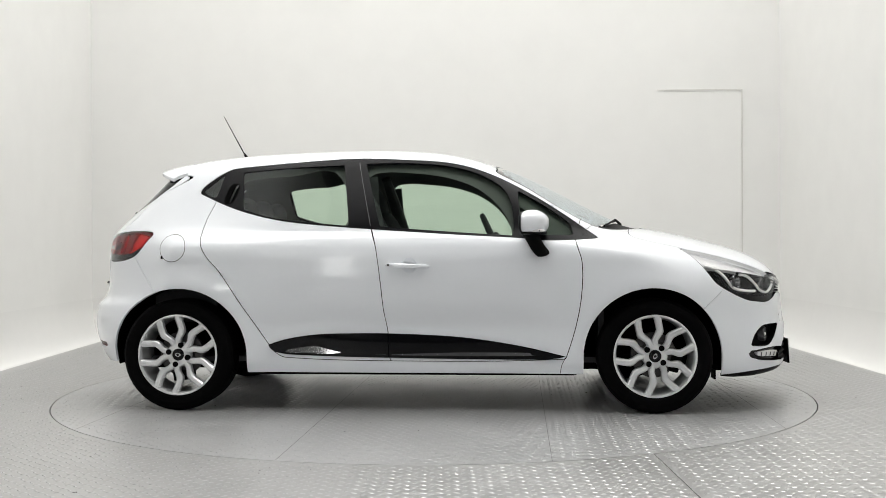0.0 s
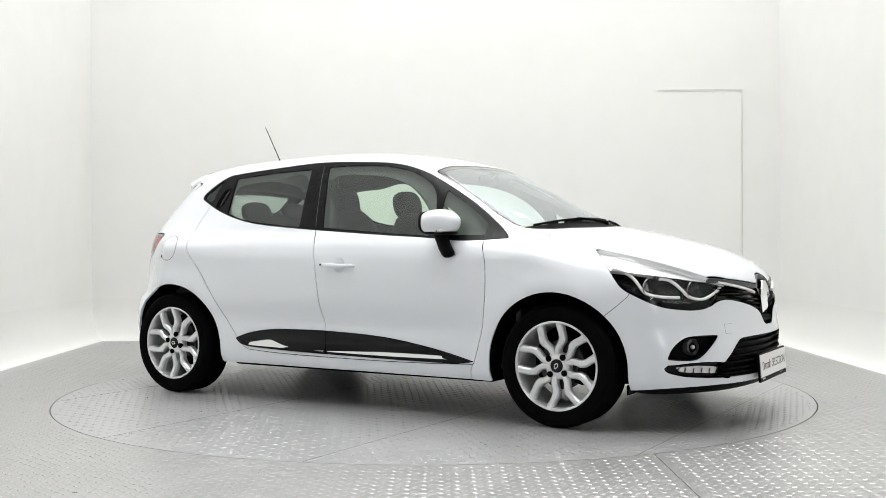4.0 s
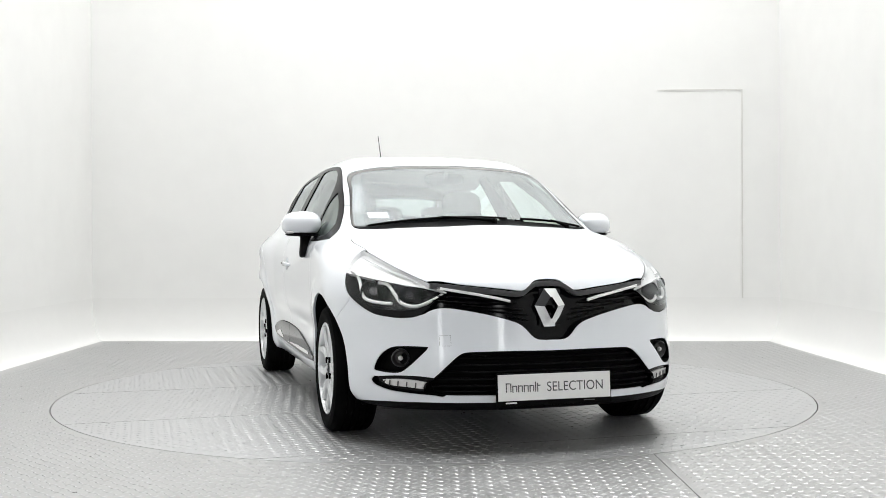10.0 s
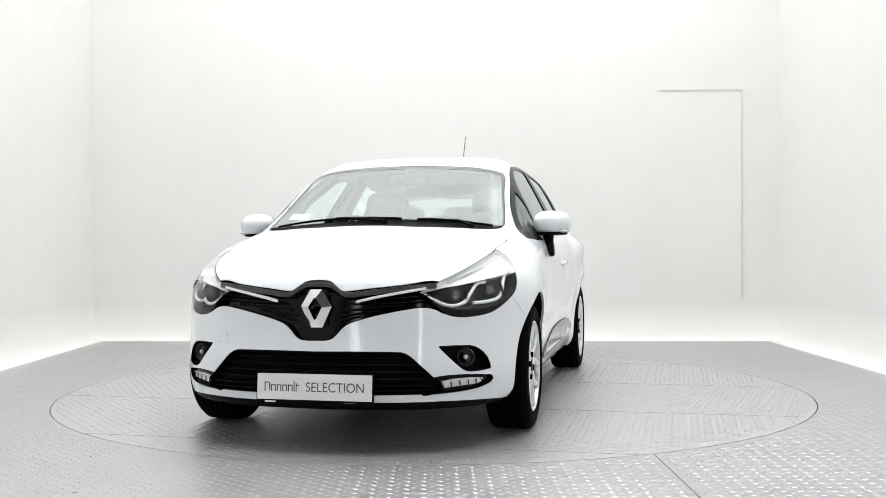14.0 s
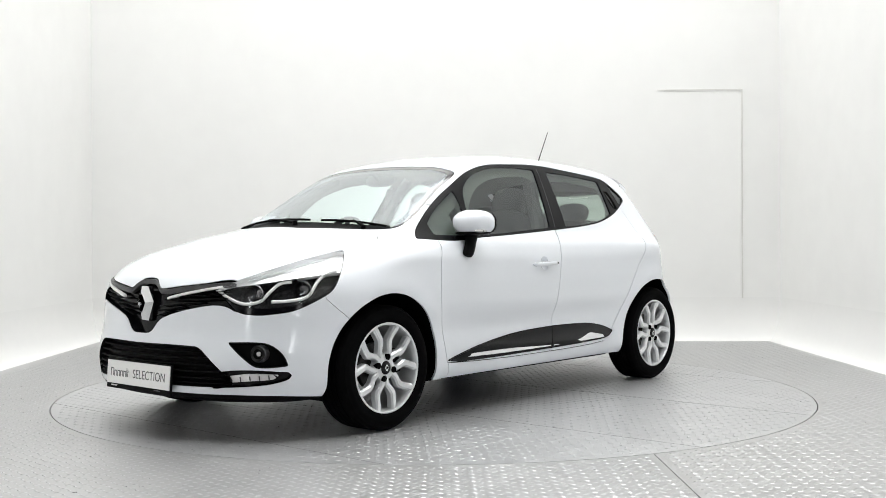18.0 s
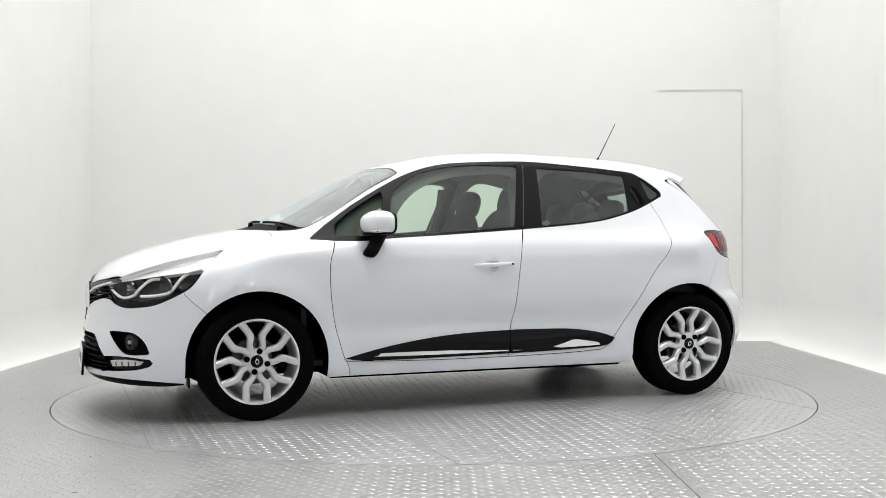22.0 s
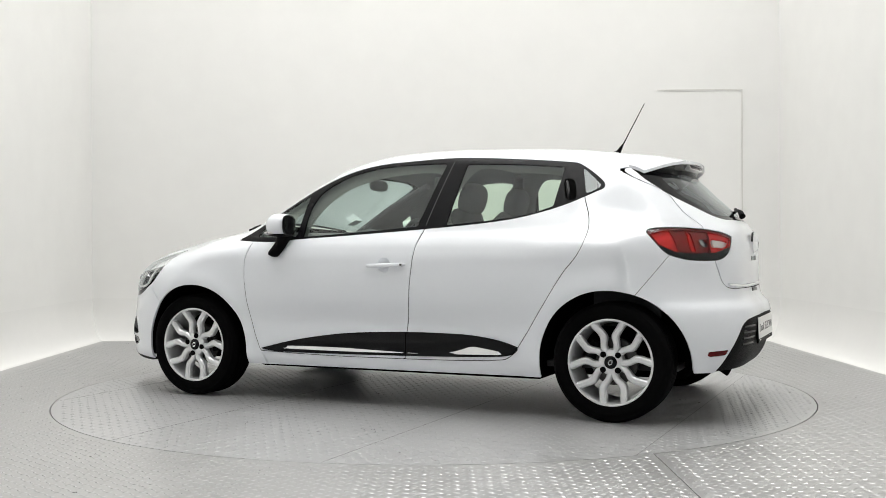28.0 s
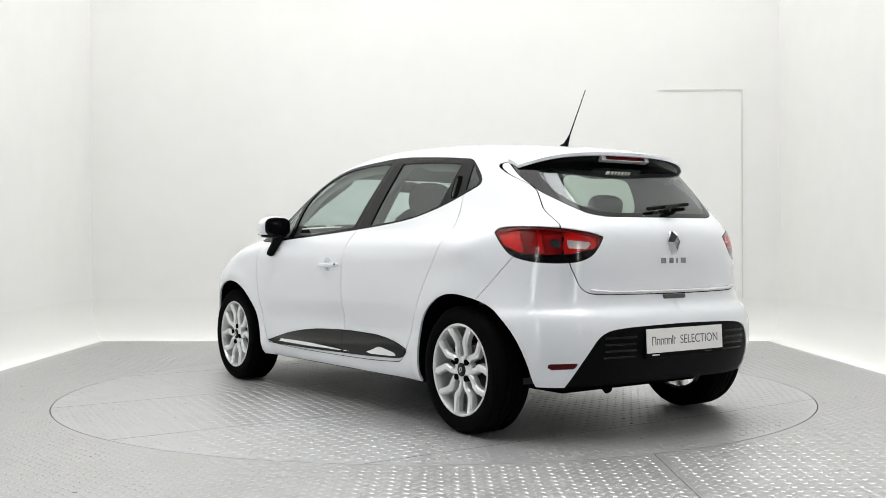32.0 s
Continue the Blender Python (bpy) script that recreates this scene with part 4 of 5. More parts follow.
grille_ob = put("grille", solid(both_halves(grille), -.035, 0), BLACK, car, "gloss black upper grille between the headlamps")
mouth_ob = put("lower_grille", solid(both_halves(mouth), -.045, 0), PLASTIC, bf_ob, "black lower air intake")
strip([(.505, .722), (.377, .711), (.225, .694), (.15, .685), (.118, .690), (.085, .712), (.052, .727), (0, .729)], .012, .0135, SATIN, "grille_rail", grille_ob, "satin grey rail along the bonnet's edge", .012)
# chrome strip in flat white: its bright reflection is put into the colour
strip([(.468, .712), (.36, .693), (.25, .672), (.182, .656)], .008, .0068, GUIDE, "chrome_strip", grille_ob, "chrome strip, its bright reflection painted white", .004)
for z, y0, y1 in ((.668, .48, .20), (.648, .50, .15), (.628, .38, .12), (.605, .27, .10), (.582, .19, .10)):
    strip([(y1, z - .01 * (y1 < .15)), ((y0 + y1) / 2, z), (y0, z + .012)], .012, .0035, PLASTIC, "slat", grille_ob, "", .022)
for z, y0 in ((.415, .40), (.385, .44), (.355, .46), (.325, .49), (.295, .51), (.272, .50)):
    strip([(0, z), (.2, z), (y0, z)], .015, .005, PLASTIC, "slat", mouth_ob, "", .03)


def build_badge(x, z, w, h, parent, sign):
    """A chrome diamond with clipped tips and an open middle; its bevels fall from the inner edge to the rim."""
    badge = tagged(new("badge"), "polished chrome diamond badge")
    badge.parent = parent
    t = .38
    rim = [(-w * t, h), (w * t, h), (w, .12 * h), (w * t, -h), (-w * t, -h), (-w, .12 * h)]
    hole = [(0, .50 * h), (0, .50 * h), (.36 * w, .06 * h), (0, -.50 * h), (0, -.50 * h), (-.36 * w, .06 * h)]

    def at(p, out):
        return (x + sign * out, p[0], z + p[1])
    for k in range(6):
        j = (k + 1) % 6
        ridge = [(.86 * hole[i][0] + .14 * rim[i][0], .86 * hole[i][1] + .14 * rim[i][1]) for i in (k, j)]
        bm = bmesh.new()
        low, edge, top, sunk = [[bm.verts.new(at(p, o)) for p in row] for row, o in (((rim[k], rim[j]), -.006), ((rim[k], rim[j]), .005), (ridge, .026), ((hole[k], hole[j]), -.004))]
        for r1, r2 in ((low, edge), (edge, top), (top, sunk)):
            bm.faces.new((r1[0], r1[1], r2[1], r2[0]))
        bmesh.ops.remove_doubles(bm, verts=bm.verts, dist=.0002)
        bmesh.ops.recalc_face_normals(bm, faces=bm.faces)
        if sum((f.normal.x * sign > 0) * f.calc_area() for f in bm.faces) < sum((f.normal.x * sign < 0) * f.calc_area() for f in bm.faces):
            bmesh.ops.reverse_faces(bm, faces=bm.faces)
        part("badge_side", bm, CHROME, badge)
    return badge


part("badge_backing", box(.01, .10, .16, pose(2.081, 0, .628), .004), BLACK, grille_ob)
build_badge(2.087, .626, .070, .083, grille_ob, 1)


def text_mesh(words, size):
    cu = bpy.data.curves.new("plate_words", "FONT")
    cu.body, cu.size, cu.extrude = words, size, .0004
    tmp = new("words", cu)
    dg = bpy.context.evaluated_depsgraph_get()
    me = bpy.data.meshes.new_from_object(tmp.evaluated_get(dg))
    bpy.data.objects.remove(tmp)
    return me


def build_plate(m, name, parent, wide, high):
    """A white plate in its black holder; the maker's word stands as plain bars, the other word is lettered."""
    plate = tagged(new(name), "white number plate blank with grey lettering in a black holder")
    plate.parent = parent
    plate.matrix_local = m
    part("plate_holder", box(wide + .012, high + .03, .012, pose(0, -.009, -.008), .003), PLASTIC, plate, "black plate holder")
    part("plate_face", box(wide, high, .006, None, .002), PLATE, plate, "white plate face")
    x = -.226
    for w, h, y in ((.026, .041, 0), (.023, .030, -.0055), (.022, .030, -.0055), (.023, .030, -.0055), (.022, .030, -.0055), (.006, .043, .001), (.015, .037, -.002)):
        bars = [box(.0048, h, .0006, pose(x + .0024, y, .0033))]
        if w > .02:
            bars += [box(.0048, h * .9, .0006, pose(x + w - .003, y, .0033)), box(w - .008, .0045, .0006, pose(x + w / 2, y + h / 2 - .003, .0033))]
        elif w > .01:
            bars += [box(w, .0045, .0006, pose(x + w / 2, y + h * .22, .0033))]
        part("plate_bar", joined(*bars), INK2, plate)
        x += w + .0035
    me = text_mesh("SELECTION", .056)
    co = np.array([v.co[:] for v in me.vertices])
    lo, hi = co.min(0), co.max(0)
    me.transform(Matrix.Translation((-.037, -.0205, .0032)) @ Matrix.Diagonal((.261 / (hi[0] - lo[0]), .041 / (hi[1] - lo[1]), 1, 1)) @ Matrix.Translation((-lo[0], -lo[1], 0)))
    me.materials.append(INK2)
    word = new("plate_word", me)
    word.parent = plate
    tagged(word, "grey printed word")
    part("holder_print", box(.05, .006, .0008, pose(-.20, -high / 2 - .009, -.0015)), PLATE, plate, "small white print on the holder")
    part("holder_print", box(.05, .004, .0008, pose(.16, -high / 2 - .009, -.0015)), SATIN, plate, "small grey print on the holder")


INK2 = material("grey_plate_ink", (.10, .10, .105), .5, 0, 0, 60, .1)
build_plate(pose(2.137, .004, .289, 90 - 4, 0, 90), "front_plate", bf_ob, .52, .112)
build_plate(pose(-1.936, -.012, .452, 90 - 3, 0, -90), "rear_plate", br_ob, .52, .112)


def build_fog_and_drl():
    for s in (0, 1):
        side = (lambda m: m) if s == 0 else flipped
        mir = Matrix.Diagonal((1, 1 if s == 0 else -1, 1, 1))
        pocket = put("fog_pocket", side(solid(fog, -.035, 0)), PLASTIC, bf_ob, "black fog lamp recess")
        c = diag(-.905, .408, .028)
        rot = Vector((.93, .36, 0)).to_track_quat("Y", "Z").to_matrix().to_4x4()
        bm = lathe([(.040, -.02), (.040, .012), (.036, .016), (.033, .008)], 32, mir @ Matrix.Translation(c) @ rot)
        bmesh.ops.recalc_face_normals(bm, faces=bm.faces)
        part("fog_ring", bm, SATIN, pocket, "dark ring", True)
        bm = lathe([(.033, .008), (.025, -.006), (.001, -.012)], 32, mir @ Matrix.Translation(c) @ rot)
        bmesh.ops.recalc_face_normals(bm, faces=bm.faces)
        part("fog_reflector", bm, STEEL, pocket, "dark fog reflector", True)
        bm = bmesh.new()
        bmesh.ops.create_uvsphere(bm, u_segments=16, v_segments=10, radius=.011, matrix=mir @ Matrix.Translation(c + Vector((.008, .003, 0))))
        part("fog_bulb", bm, CLEAR, pocket, "", True)
        bay = put("drl_bay", side(solid(drl, -.020, 0)), BLACK, bf_ob, "black recess of the daytime lamp")
        light, _ = cut(drl, "D", twice([(-.815, .312), (-.95, .318), (-1.058, .306), (-1.062, .276), (-.95, .284), (-.838, .292)], 0, 2, 3))
        put("daytime_lamp", side(solid(light, -.010, .01)), CLEAR, bay, "clear daytime running lamp")
        for k in range(5):
            a = -.86 - .043 * k
            p = [diag(a, .288 - .004 * (k > 2), .006), diag(a - .003, .312 - .002 * k, .006)]
            bm = tube(p, .003, 6)
            bm.transform(mir)
            bmesh.ops.recalc_face_normals(bm, faces=bm.faces)
            part("lamp_divider", bm, SATIN, bay, "", True)


build_fog_and_drl()


def build_tow_cover():
    """The square cover of the towing eye, on the right half of the front bumper."""
    cover = tagged(new("tow_cover"), "small square white cover in the bumper")
    cover.parent = bf_ob
    for nm, half, lift, mat in (("cover_joint", .0230, .0004, SATIN), ("cover_lid", .0222, .0009, PAINT)):
        bm = bmesh.new()
        rows = [[bm.verts.new(Vector((front_x(.46 + half * u / 3, .49 + half * v / 3) + lift, -.46 - half * u / 3, .49 + half * v / 3))) for u in range(-3, 4)] for v in range(-3, 4)]
        for a, b in zip(rows, rows[1:]):
            for k in range(6):
                bm.faces.new((a[k], a[k + 1], b[k + 1], b[k]))
        bmesh.ops.recalc_face_normals(bm, faces=bm.faces)
        if sum(f.normal.x for f in bm.faces) < 0:
            bmesh.ops.reverse_faces(bm, faces=bm.faces)
        part(nm, bm, mat, cover, "", True)


build_tow_cover()


# ---- wheels ----
def build_wheel(m):
    wheel = tagged(new("wheel"), "ten-spoke silver alloy wheel with a black tyre")
    wheel.parent = car
    wheel.matrix_local = m
    R = .3055
    prof = [(.215, -.095), (.235, -.104), (.262, -.106), (.288, -.100), (.300, -.086)]
    tread = []
    for k, y in enumerate((-.080, -.052, -.045, -.018, -.011, .011, .018, .045, .052, .080)):
        tread.append((R - .001 if y in (-.08, .08) else R, y))
        if k in (1, 3, 5, 7):
            tread += [(R - .007, y + .001), (R - .007, y + .006)]
    prof += tread + [(.300, .086), (.288, .100), (.270, .1045), (.262, .1065), (.255, .1045), (.235, .104), (.222, .098), (.215, .090)]
    bm = lathe(prof, 72)
    bmesh.ops.recalc_face_normals(bm, faces=bm.faces)
    part("tyre", bm, RUBBER, wheel, "black road tyre", True)
    bm = lathe([(.212, -.090), (.214, .088), (.2215, .094), (.2215, .0985), (.217, .1005), (.211, .098), (.207, .088), (.204, .060), (.196, .0), (.196, -.09)], 72)
    bmesh.ops.recalc_face_normals(bm, faces=bm.faces)
    part("rim", bm, ALLOY, wheel, "silver rim", True)
    for g in range(5):
        base = math.radians(-90 + 72 * g)
        for s in (-1, 1):
            path = [(.042, .22, .078), (.064, .20, .081), (.086, .225, .083), (.104, .315, .084), (.121, .385, .085), (.138, .398, .086), (.160, .350, .088), (.186, .290, .091), (.213, .252, .093)]
            half = [.0145, .0150, .0160, .0170, .0178, .0180, .0180, .0180, .0200]
            bm = bmesh.new()
            rows = []
            for (r, a, y), w in zip(path, half):
                t = base + s * a
                c = Vector((r * math.cos(t), y, r * math.sin(t)))
                tang = Vector((-math.sin(t), 0, math.cos(t)))
                rows.append([bm.verts.new(c + tang * u * w + Vector((0, dy, 0))) for u, dy in ((-1.15, -.030), (-1.0, -.006), (-.55, .003), (.1, .004), (.55, .003), (1.0, -.006), (1.15, -.030))])
            for a, b in zip(rows, rows[1:]):
                for k in range(6):
                    bm.faces.new((a[k], a[k + 1], b[k + 1], b[k]))
                bm.faces.new((a[6], a[0], b[0], b[6]))
            bmesh.ops.recalc_face_normals(bm, faces=bm.faces)
            part("spoke", bm, ALLOY, wheel, "", True, 30)
    bm = lathe([(.068, .045), (.068, .070), (.062, .080), (.042, .086), (.034, .086), (.032, .080)], 40)
    bmesh.ops.recalc_face_normals(bm, faces=bm.faces)
    part("hub", bm, ALLOY, wheel, "silver hub", True)
    bm = lathe([(.0325, .070), (.0325, .086), (.028, .089), (.001, .091)], 32)
    bmesh.ops.recalc_face_normals(bm, faces=bm.faces)
    part("centre_cap", bm, BLACK, wheel, "black centre cap", True)
    part("cap_mark", joined(*[box(.016, .003, .0045, Matrix.Translation((sx * .0055, .0915, sz * .008)) @ pose(0, 0, 0, 0, sx * sz * 58, 0)) for sx in (-1, 1) for sz in (-1, 1)]), CHROME, wheel, "plain chrome diamond on the cap")
    for k in range(4):
        a = math.radians(14 + 90 * k)
        c = pose(.054 * math.cos(a), 0, .054 * math.sin(a))
        # black well and covering disc stand in for the shade inside the hole
        bm = lathe([(.0155, .0905), (.0145, .0885), (.0140, .060)], 18, c)
        part("bolt_well", bm, GAP, wheel, "", True)
        bm = lathe([(.001, .0875), (.008, .0875), (.009, .084), (.009, .06)], 6, c)
        part("wheel_bolt", bm, STEEL, wheel, "", False)
        bm = bmesh.new()
        bmesh.ops.create_circle(bm, cap_ends=True, radius=.0155, segments=18, matrix=c @ pose(0, .0890, 0, 90, 0, 0))
        part("bolt_shadow", bm, GAP, wheel)
    bm = lathe([(.122, .0), (.122, .02), (.118, .024), (.075, .024), (.07, .045), (.001, .045)], 48)
    bmesh.ops.recalc_face_normals(bm, faces=bm.faces)
    part("brake_disc", bm, STEEL, wheel, "grey steel brake disc", True)
    part("caliper", box(.055, .05, .12, pose(-.118, .02, .02, 0, 10, 0), .012), PLASTIC, wheel, "dark brake caliper")
    return wheel


first = build_wheel(pose(1.2945, .748, .3045))
for m in (pose(-1.2945, .748, .3045, 0, 148, 0), pose(1.2945, -.748, .3045, 0, -25, 180), pose(-1.2945, -.748, .3045, 0, 268, 180)):
    copy_thing(first, m)

for cx in (1.285, -1.281):
    bm = bmesh.new()
    n = 24
    rings = []
    for k in range(n + 1):
        a = math.radians(-10 + 200 * k / n)
        x, z = cx + (.409 if cx < 0 and math.cos(a) < 0 else .372) * math.cos(a), max(.30 + .372 * math.sin(a), .235)
        edge = on_skin(x=x, z=z).y - .012
        rings.append([bm.verts.new((x, y, z)) for y in (edge, min(.72, edge - .02), .50)] + [bm.verts.new((cx + .05 * math.cos(a), .50, .30 + .05 * math.sin(a)))])
    for a, b in zip(rings, rings[1:]):
        for k in range(3):
            bm.faces.new((a[k], a[k + 1], b[k + 1], b[k]))
    sides("wheel_arch_liner", bm, GAP, car, "black wheel arch liner", False)
part("underbody", box(1.78, 1.46, .06, pose(.0, 0, .215), .02), GAP, car, "dark underbody")
part("underbody_spine", box(3.2, .94, .07, pose(0, 0, .225), .02), GAP, car, "dark middle of the underbody")
part("underbody_pan", box(.5, 1.0, .07, pose(1.72, 0, .225), .02), GAP, car, "dark engine undertray")
part("rear_silencer", box(.24, .7, .10, pose(-1.62, -.1, .295), .04), GAP, car, "dark silencer under the tail")
part("exhaust_pipe", tube([(-1.62, .34, .28), (-1.74, .35, .26), (-1.80, .36, .225)], .022, 16), GAP, car, "bent exhaust tail pipe", True)
for s in (-1, 1):
    part("mud_deflector", box(.010, .10, .05, pose(1.625, s * .69, .195), .004), PLASTIC, car, "small black wheel deflector")


# ---- mirrors, handles, wipers, aerial, spoiler ----
def ellipsoid(cx, cy, cz, rx, ry, rz, power=2.6, n=32):
    """A rounded block: a superellipsoid."""
    bm = bmesh.new()
    bmesh.ops.create_uvsphere(bm, u_segments=n, v_segments=n // 2, radius=1)
    for v in bm.verts:
        k = (abs(v.co.x) ** power + abs(v.co.y) ** power + abs(v.co.z) ** power) ** (-1 / power)
        v.co = Vector((cx + v.co.x * k * rx, cy + v.co.y * k * ry, cz + v.co.z * k * rz))
    return bm


def build_mirror(s):
    mirror = tagged(new("door_mirror"), "white door mirror on a black foot")
    mirror.parent = doors_f[0 if s > 0 else 1]
    flip = Matrix.Diagonal((1, s, 1, 1))
    cx, cy, cz = .652, .866, 1.020

    def shaped(rx, ry, rz, low, power=2.6, n=36):
        bm = ellipsoid(0, 0, 0, rx, ry, rz, power, n)
        for v in bm.verts:
            v.co.z += -.03 * v.co.y
            v.co.x += -.20 * v.co.y
            v.co.z *= 1 - .9 * max(v.co.x - .02, 0) * (v.co.z > 0) / .08 * .35
            if v.co.z < low:
                v.co.z = low + (v.co.z - low) * .12
            if v.co.x < -.050 - .20 * v.co.y:
                v.co.x = -.050 - .20 * v.co.y + (v.co.x + .050 + .20 * v.co.y) * .15
        return bm

    bm = shaped(.080, .103, .067, -.054)
    bm.transform(pose(cx, s * cy, cz) @ flip)
    bmesh.ops.recalc_face_normals(bm, faces=bm.faces)
    part("mirror_cap", bm, PAINT, mirror, "white mirror housing", True)
    bm = ellipsoid(0, 0, 0, .008, .096, .059, 3.2, 24)
    bm.transform(pose(cx - .058, s * cy, cz - .002, 0, 0, s * 11))
    part("mirror_glass", bm, BLACK, mirror, "dark mirror glass", True)
    bm = bmesh.new()
    rings = []
    for x, y, z, rx, ry in ((.638, .842, .968, .046, .036), (.645, .842, .945, .040, .030), (.657, .849, .918, .036, .024), (.676, .858, .885, .037, .022), (.698, .865, .856, .037, .020), (.706, .867, .843, .030, .016), (.708, .867, .838, .012, .006)):
        rings.append([bm.verts.new((x + rx * math.cos(k * math.pi / 10), s * (y + ry * math.sin(k * math.pi / 10)), z + .25 * rx * math.cos(k * math.pi / 10))) for k in range(20)])
    for p, q in zip(rings, rings[1:]):
        for k in range(20):
            bm.faces.new((p[k], p[(k + 1) % 20], q[(k + 1) % 20], q[k]))
    bm.faces.new(rings[0])
    bm.faces.new(rings[-1])
    bmesh.ops.recalc_face_normals(bm, faces=bm.faces)
    part("mirror_foot", bm, PLASTIC, mirror, "black mirror foot", True)
    bm = ellipsoid(0, 0, 0, .068, .086, .012, 2.6, 28)
    for v in bm.verts:
        v.co.x += -.20 * v.co.y
    bm.transform(pose(cx + .002, s * (cy - .002), cz - .057) @ flip)
    bmesh.ops.recalc_face_normals(bm, faces=bm.faces)
    part("mirror_underside", bm, PLASTIC, mirror, "black lower edge of the mirror", True)
    lamp = part("repeater", ellipsoid(cx + .022, s * (cy + .066), cz - .046, .040, .026, .009, 2.6, 20), CLEAR, mirror, "clear indicator repeater", True)
    part("repeater_bulb", ellipsoid(cx + .030, s * (cy + .088), cz - .047, .006, .006, .005, 2, 10), SATIN, lamp, "dark bulb behind the lens", True)


def build_handle(s, door):
    handle = tagged(new("door_handle"), "white pull handle in a round cup")
    handle.parent = door
    bm = bmesh.new()
    rows = []
    for t in np.linspace(0, 1, 17):
        x = .097 - .242 * t
        q = on_skin(x=x, z=.786 + .008 * t)
        h = .0125 * (1 - .35 * (2 * t - 1) ** 4)
        out = .004 + .022 * math.sin(math.pi * min(max(t, .02), .98)) ** .35
        if t in (0, 1):
            h, out = h * .5, .003
        rows.append([bm.verts.new((q.x, q.y + o, q.z + z)) for o, z in ((-.004, -h), (out * .8, -h * .95), (out, -h * .4), (out, h * .4), (out * .8, h * .95), (-.004, h))])
    for a, b in zip(rows, rows[1:]):
        for k in range(5):
            bm.faces.new((a[k], a[k + 1], b[k + 1], b[k]))
    bm.faces.new(rows[0])
    bm.faces.new(rows[-1])
    if s < 0:
        bm.transform(Matrix.Diagonal((1, -1, 1, 1)))
    bmesh.ops.recalc_face_normals(bm, faces=bm.faces)
    part("handle_grip", bm, PAINT, handle, "", True)
    q = on_skin(x=-.128, z=.794)
    part("key_cylinder", box(.013, .006, .011, pose(q.x, s * (q.y + .0185), q.z), .002), SATIN, handle, "dark lock button")


for s, d in ((1, doors_f[0]), (-1, doors_f[1])):
    build_mirror(s)
    build_handle(s, d)


def build_fuel_flap():
    flap = tagged(new("fuel_flap"), "round white fuel filler flap")
    flap.parent = shell_ob
    for nm, r0, r1, lift, mat in (("flap_joint", .0765, .0735, .0006, GAP), ("flap_lid", .0735, 0, .0012, PAINT)):
        bm = bmesh.new()
        rings = []
        for r in np.linspace(r0, r1, 6):
            ring = []
            for k in range(48):
                a = 2 * math.pi * k / 48
                q = on_skin(x=flap_c[0] + r * math.cos(a), z=flap_c[1] + r * math.sin(a))
                ring.append(bm.verts.new((q.x, -q.y - lift, q.z)))
            rings.append(ring)
        for a, b in zip(rings, rings[1:]):
            for k in range(48):
                bm.faces.new((a[k], a[(k + 1) % 48], b[(k + 1) % 48], b[k]))
        bmesh.ops.recalc_face_normals(bm, faces=bm.faces)
        part(nm, bm, mat, flap, "", True)
    # flat black chip in place of the shade in the finger notch
    q = on_skin(x=-1.375, z=.838)
    part("notch_shade", box(.016, .003, .014, pose(q.x, -q.y - .001, q.z), .001), GAP, flap)


build_fuel_flap()


def blade(y0, y1, arm_y, lift=.012):
    w = tagged(new("wiper"), "black windscreen wiper resting on the glass")
    w.parent = car
    def on_screen(y, back):
        q = on_skin(x=1.176 - .34 * y * y - back, y=abs(y))
        return Vector((q.x, y, q.z))
    n = 10
    pts = [on_screen(y0 + (y1 - y0) * k / n, .012 + .03 * math.sin(math.pi * k / n) * .4) + Vector((0, 0, .003)) for k in range(n + 1)]
    part("wiper_blade", tube(pts, .006, 6), PLASTIC, w, "", True)
    a, b = on_screen(arm_y, -.01) + Vector((.01, 0, -.004)), pts[n // 2] + Vector((.004, 0, .005))
    part("wiper_arm", tube([a, a + (b - a) * .3 + Vector((0, 0, .003)), a + (b - a) * .8 + Vector((0, 0, .002)), b], [.010, .008, .006, .005], 8), PLASTIC, w, "", True)
    part("wiper_pivot", tube([a - Vector((0, 0, .02)), a + Vector((0, 0, .008))], [.015, .012], 12), PLASTIC, w, "", True)


blade(.14, -.58, .06)
blade(.60, .22, .50)


def build_aerial():
    aerial = tagged(new("aerial"), "thin black whip aerial on a cone foot")
    aerial.parent = car
    z0 = on_skin(x=-1.12, y=0).z
    part("aerial_foot", tube([(-1.10, 0, z0 - .004), (-1.115, 0, z0 + .012), (-1.142, 0, z0 + .055)], [.026, .014, .005], 14), PLASTIC, aerial, "", True)
    part("aerial_whip", tube([(-1.140, 0, z0 + .05), (-1.268, 0, z0 + .285)], [.0035, .0022], 8), PLASTIC, aerial, "", True)


build_aerial()


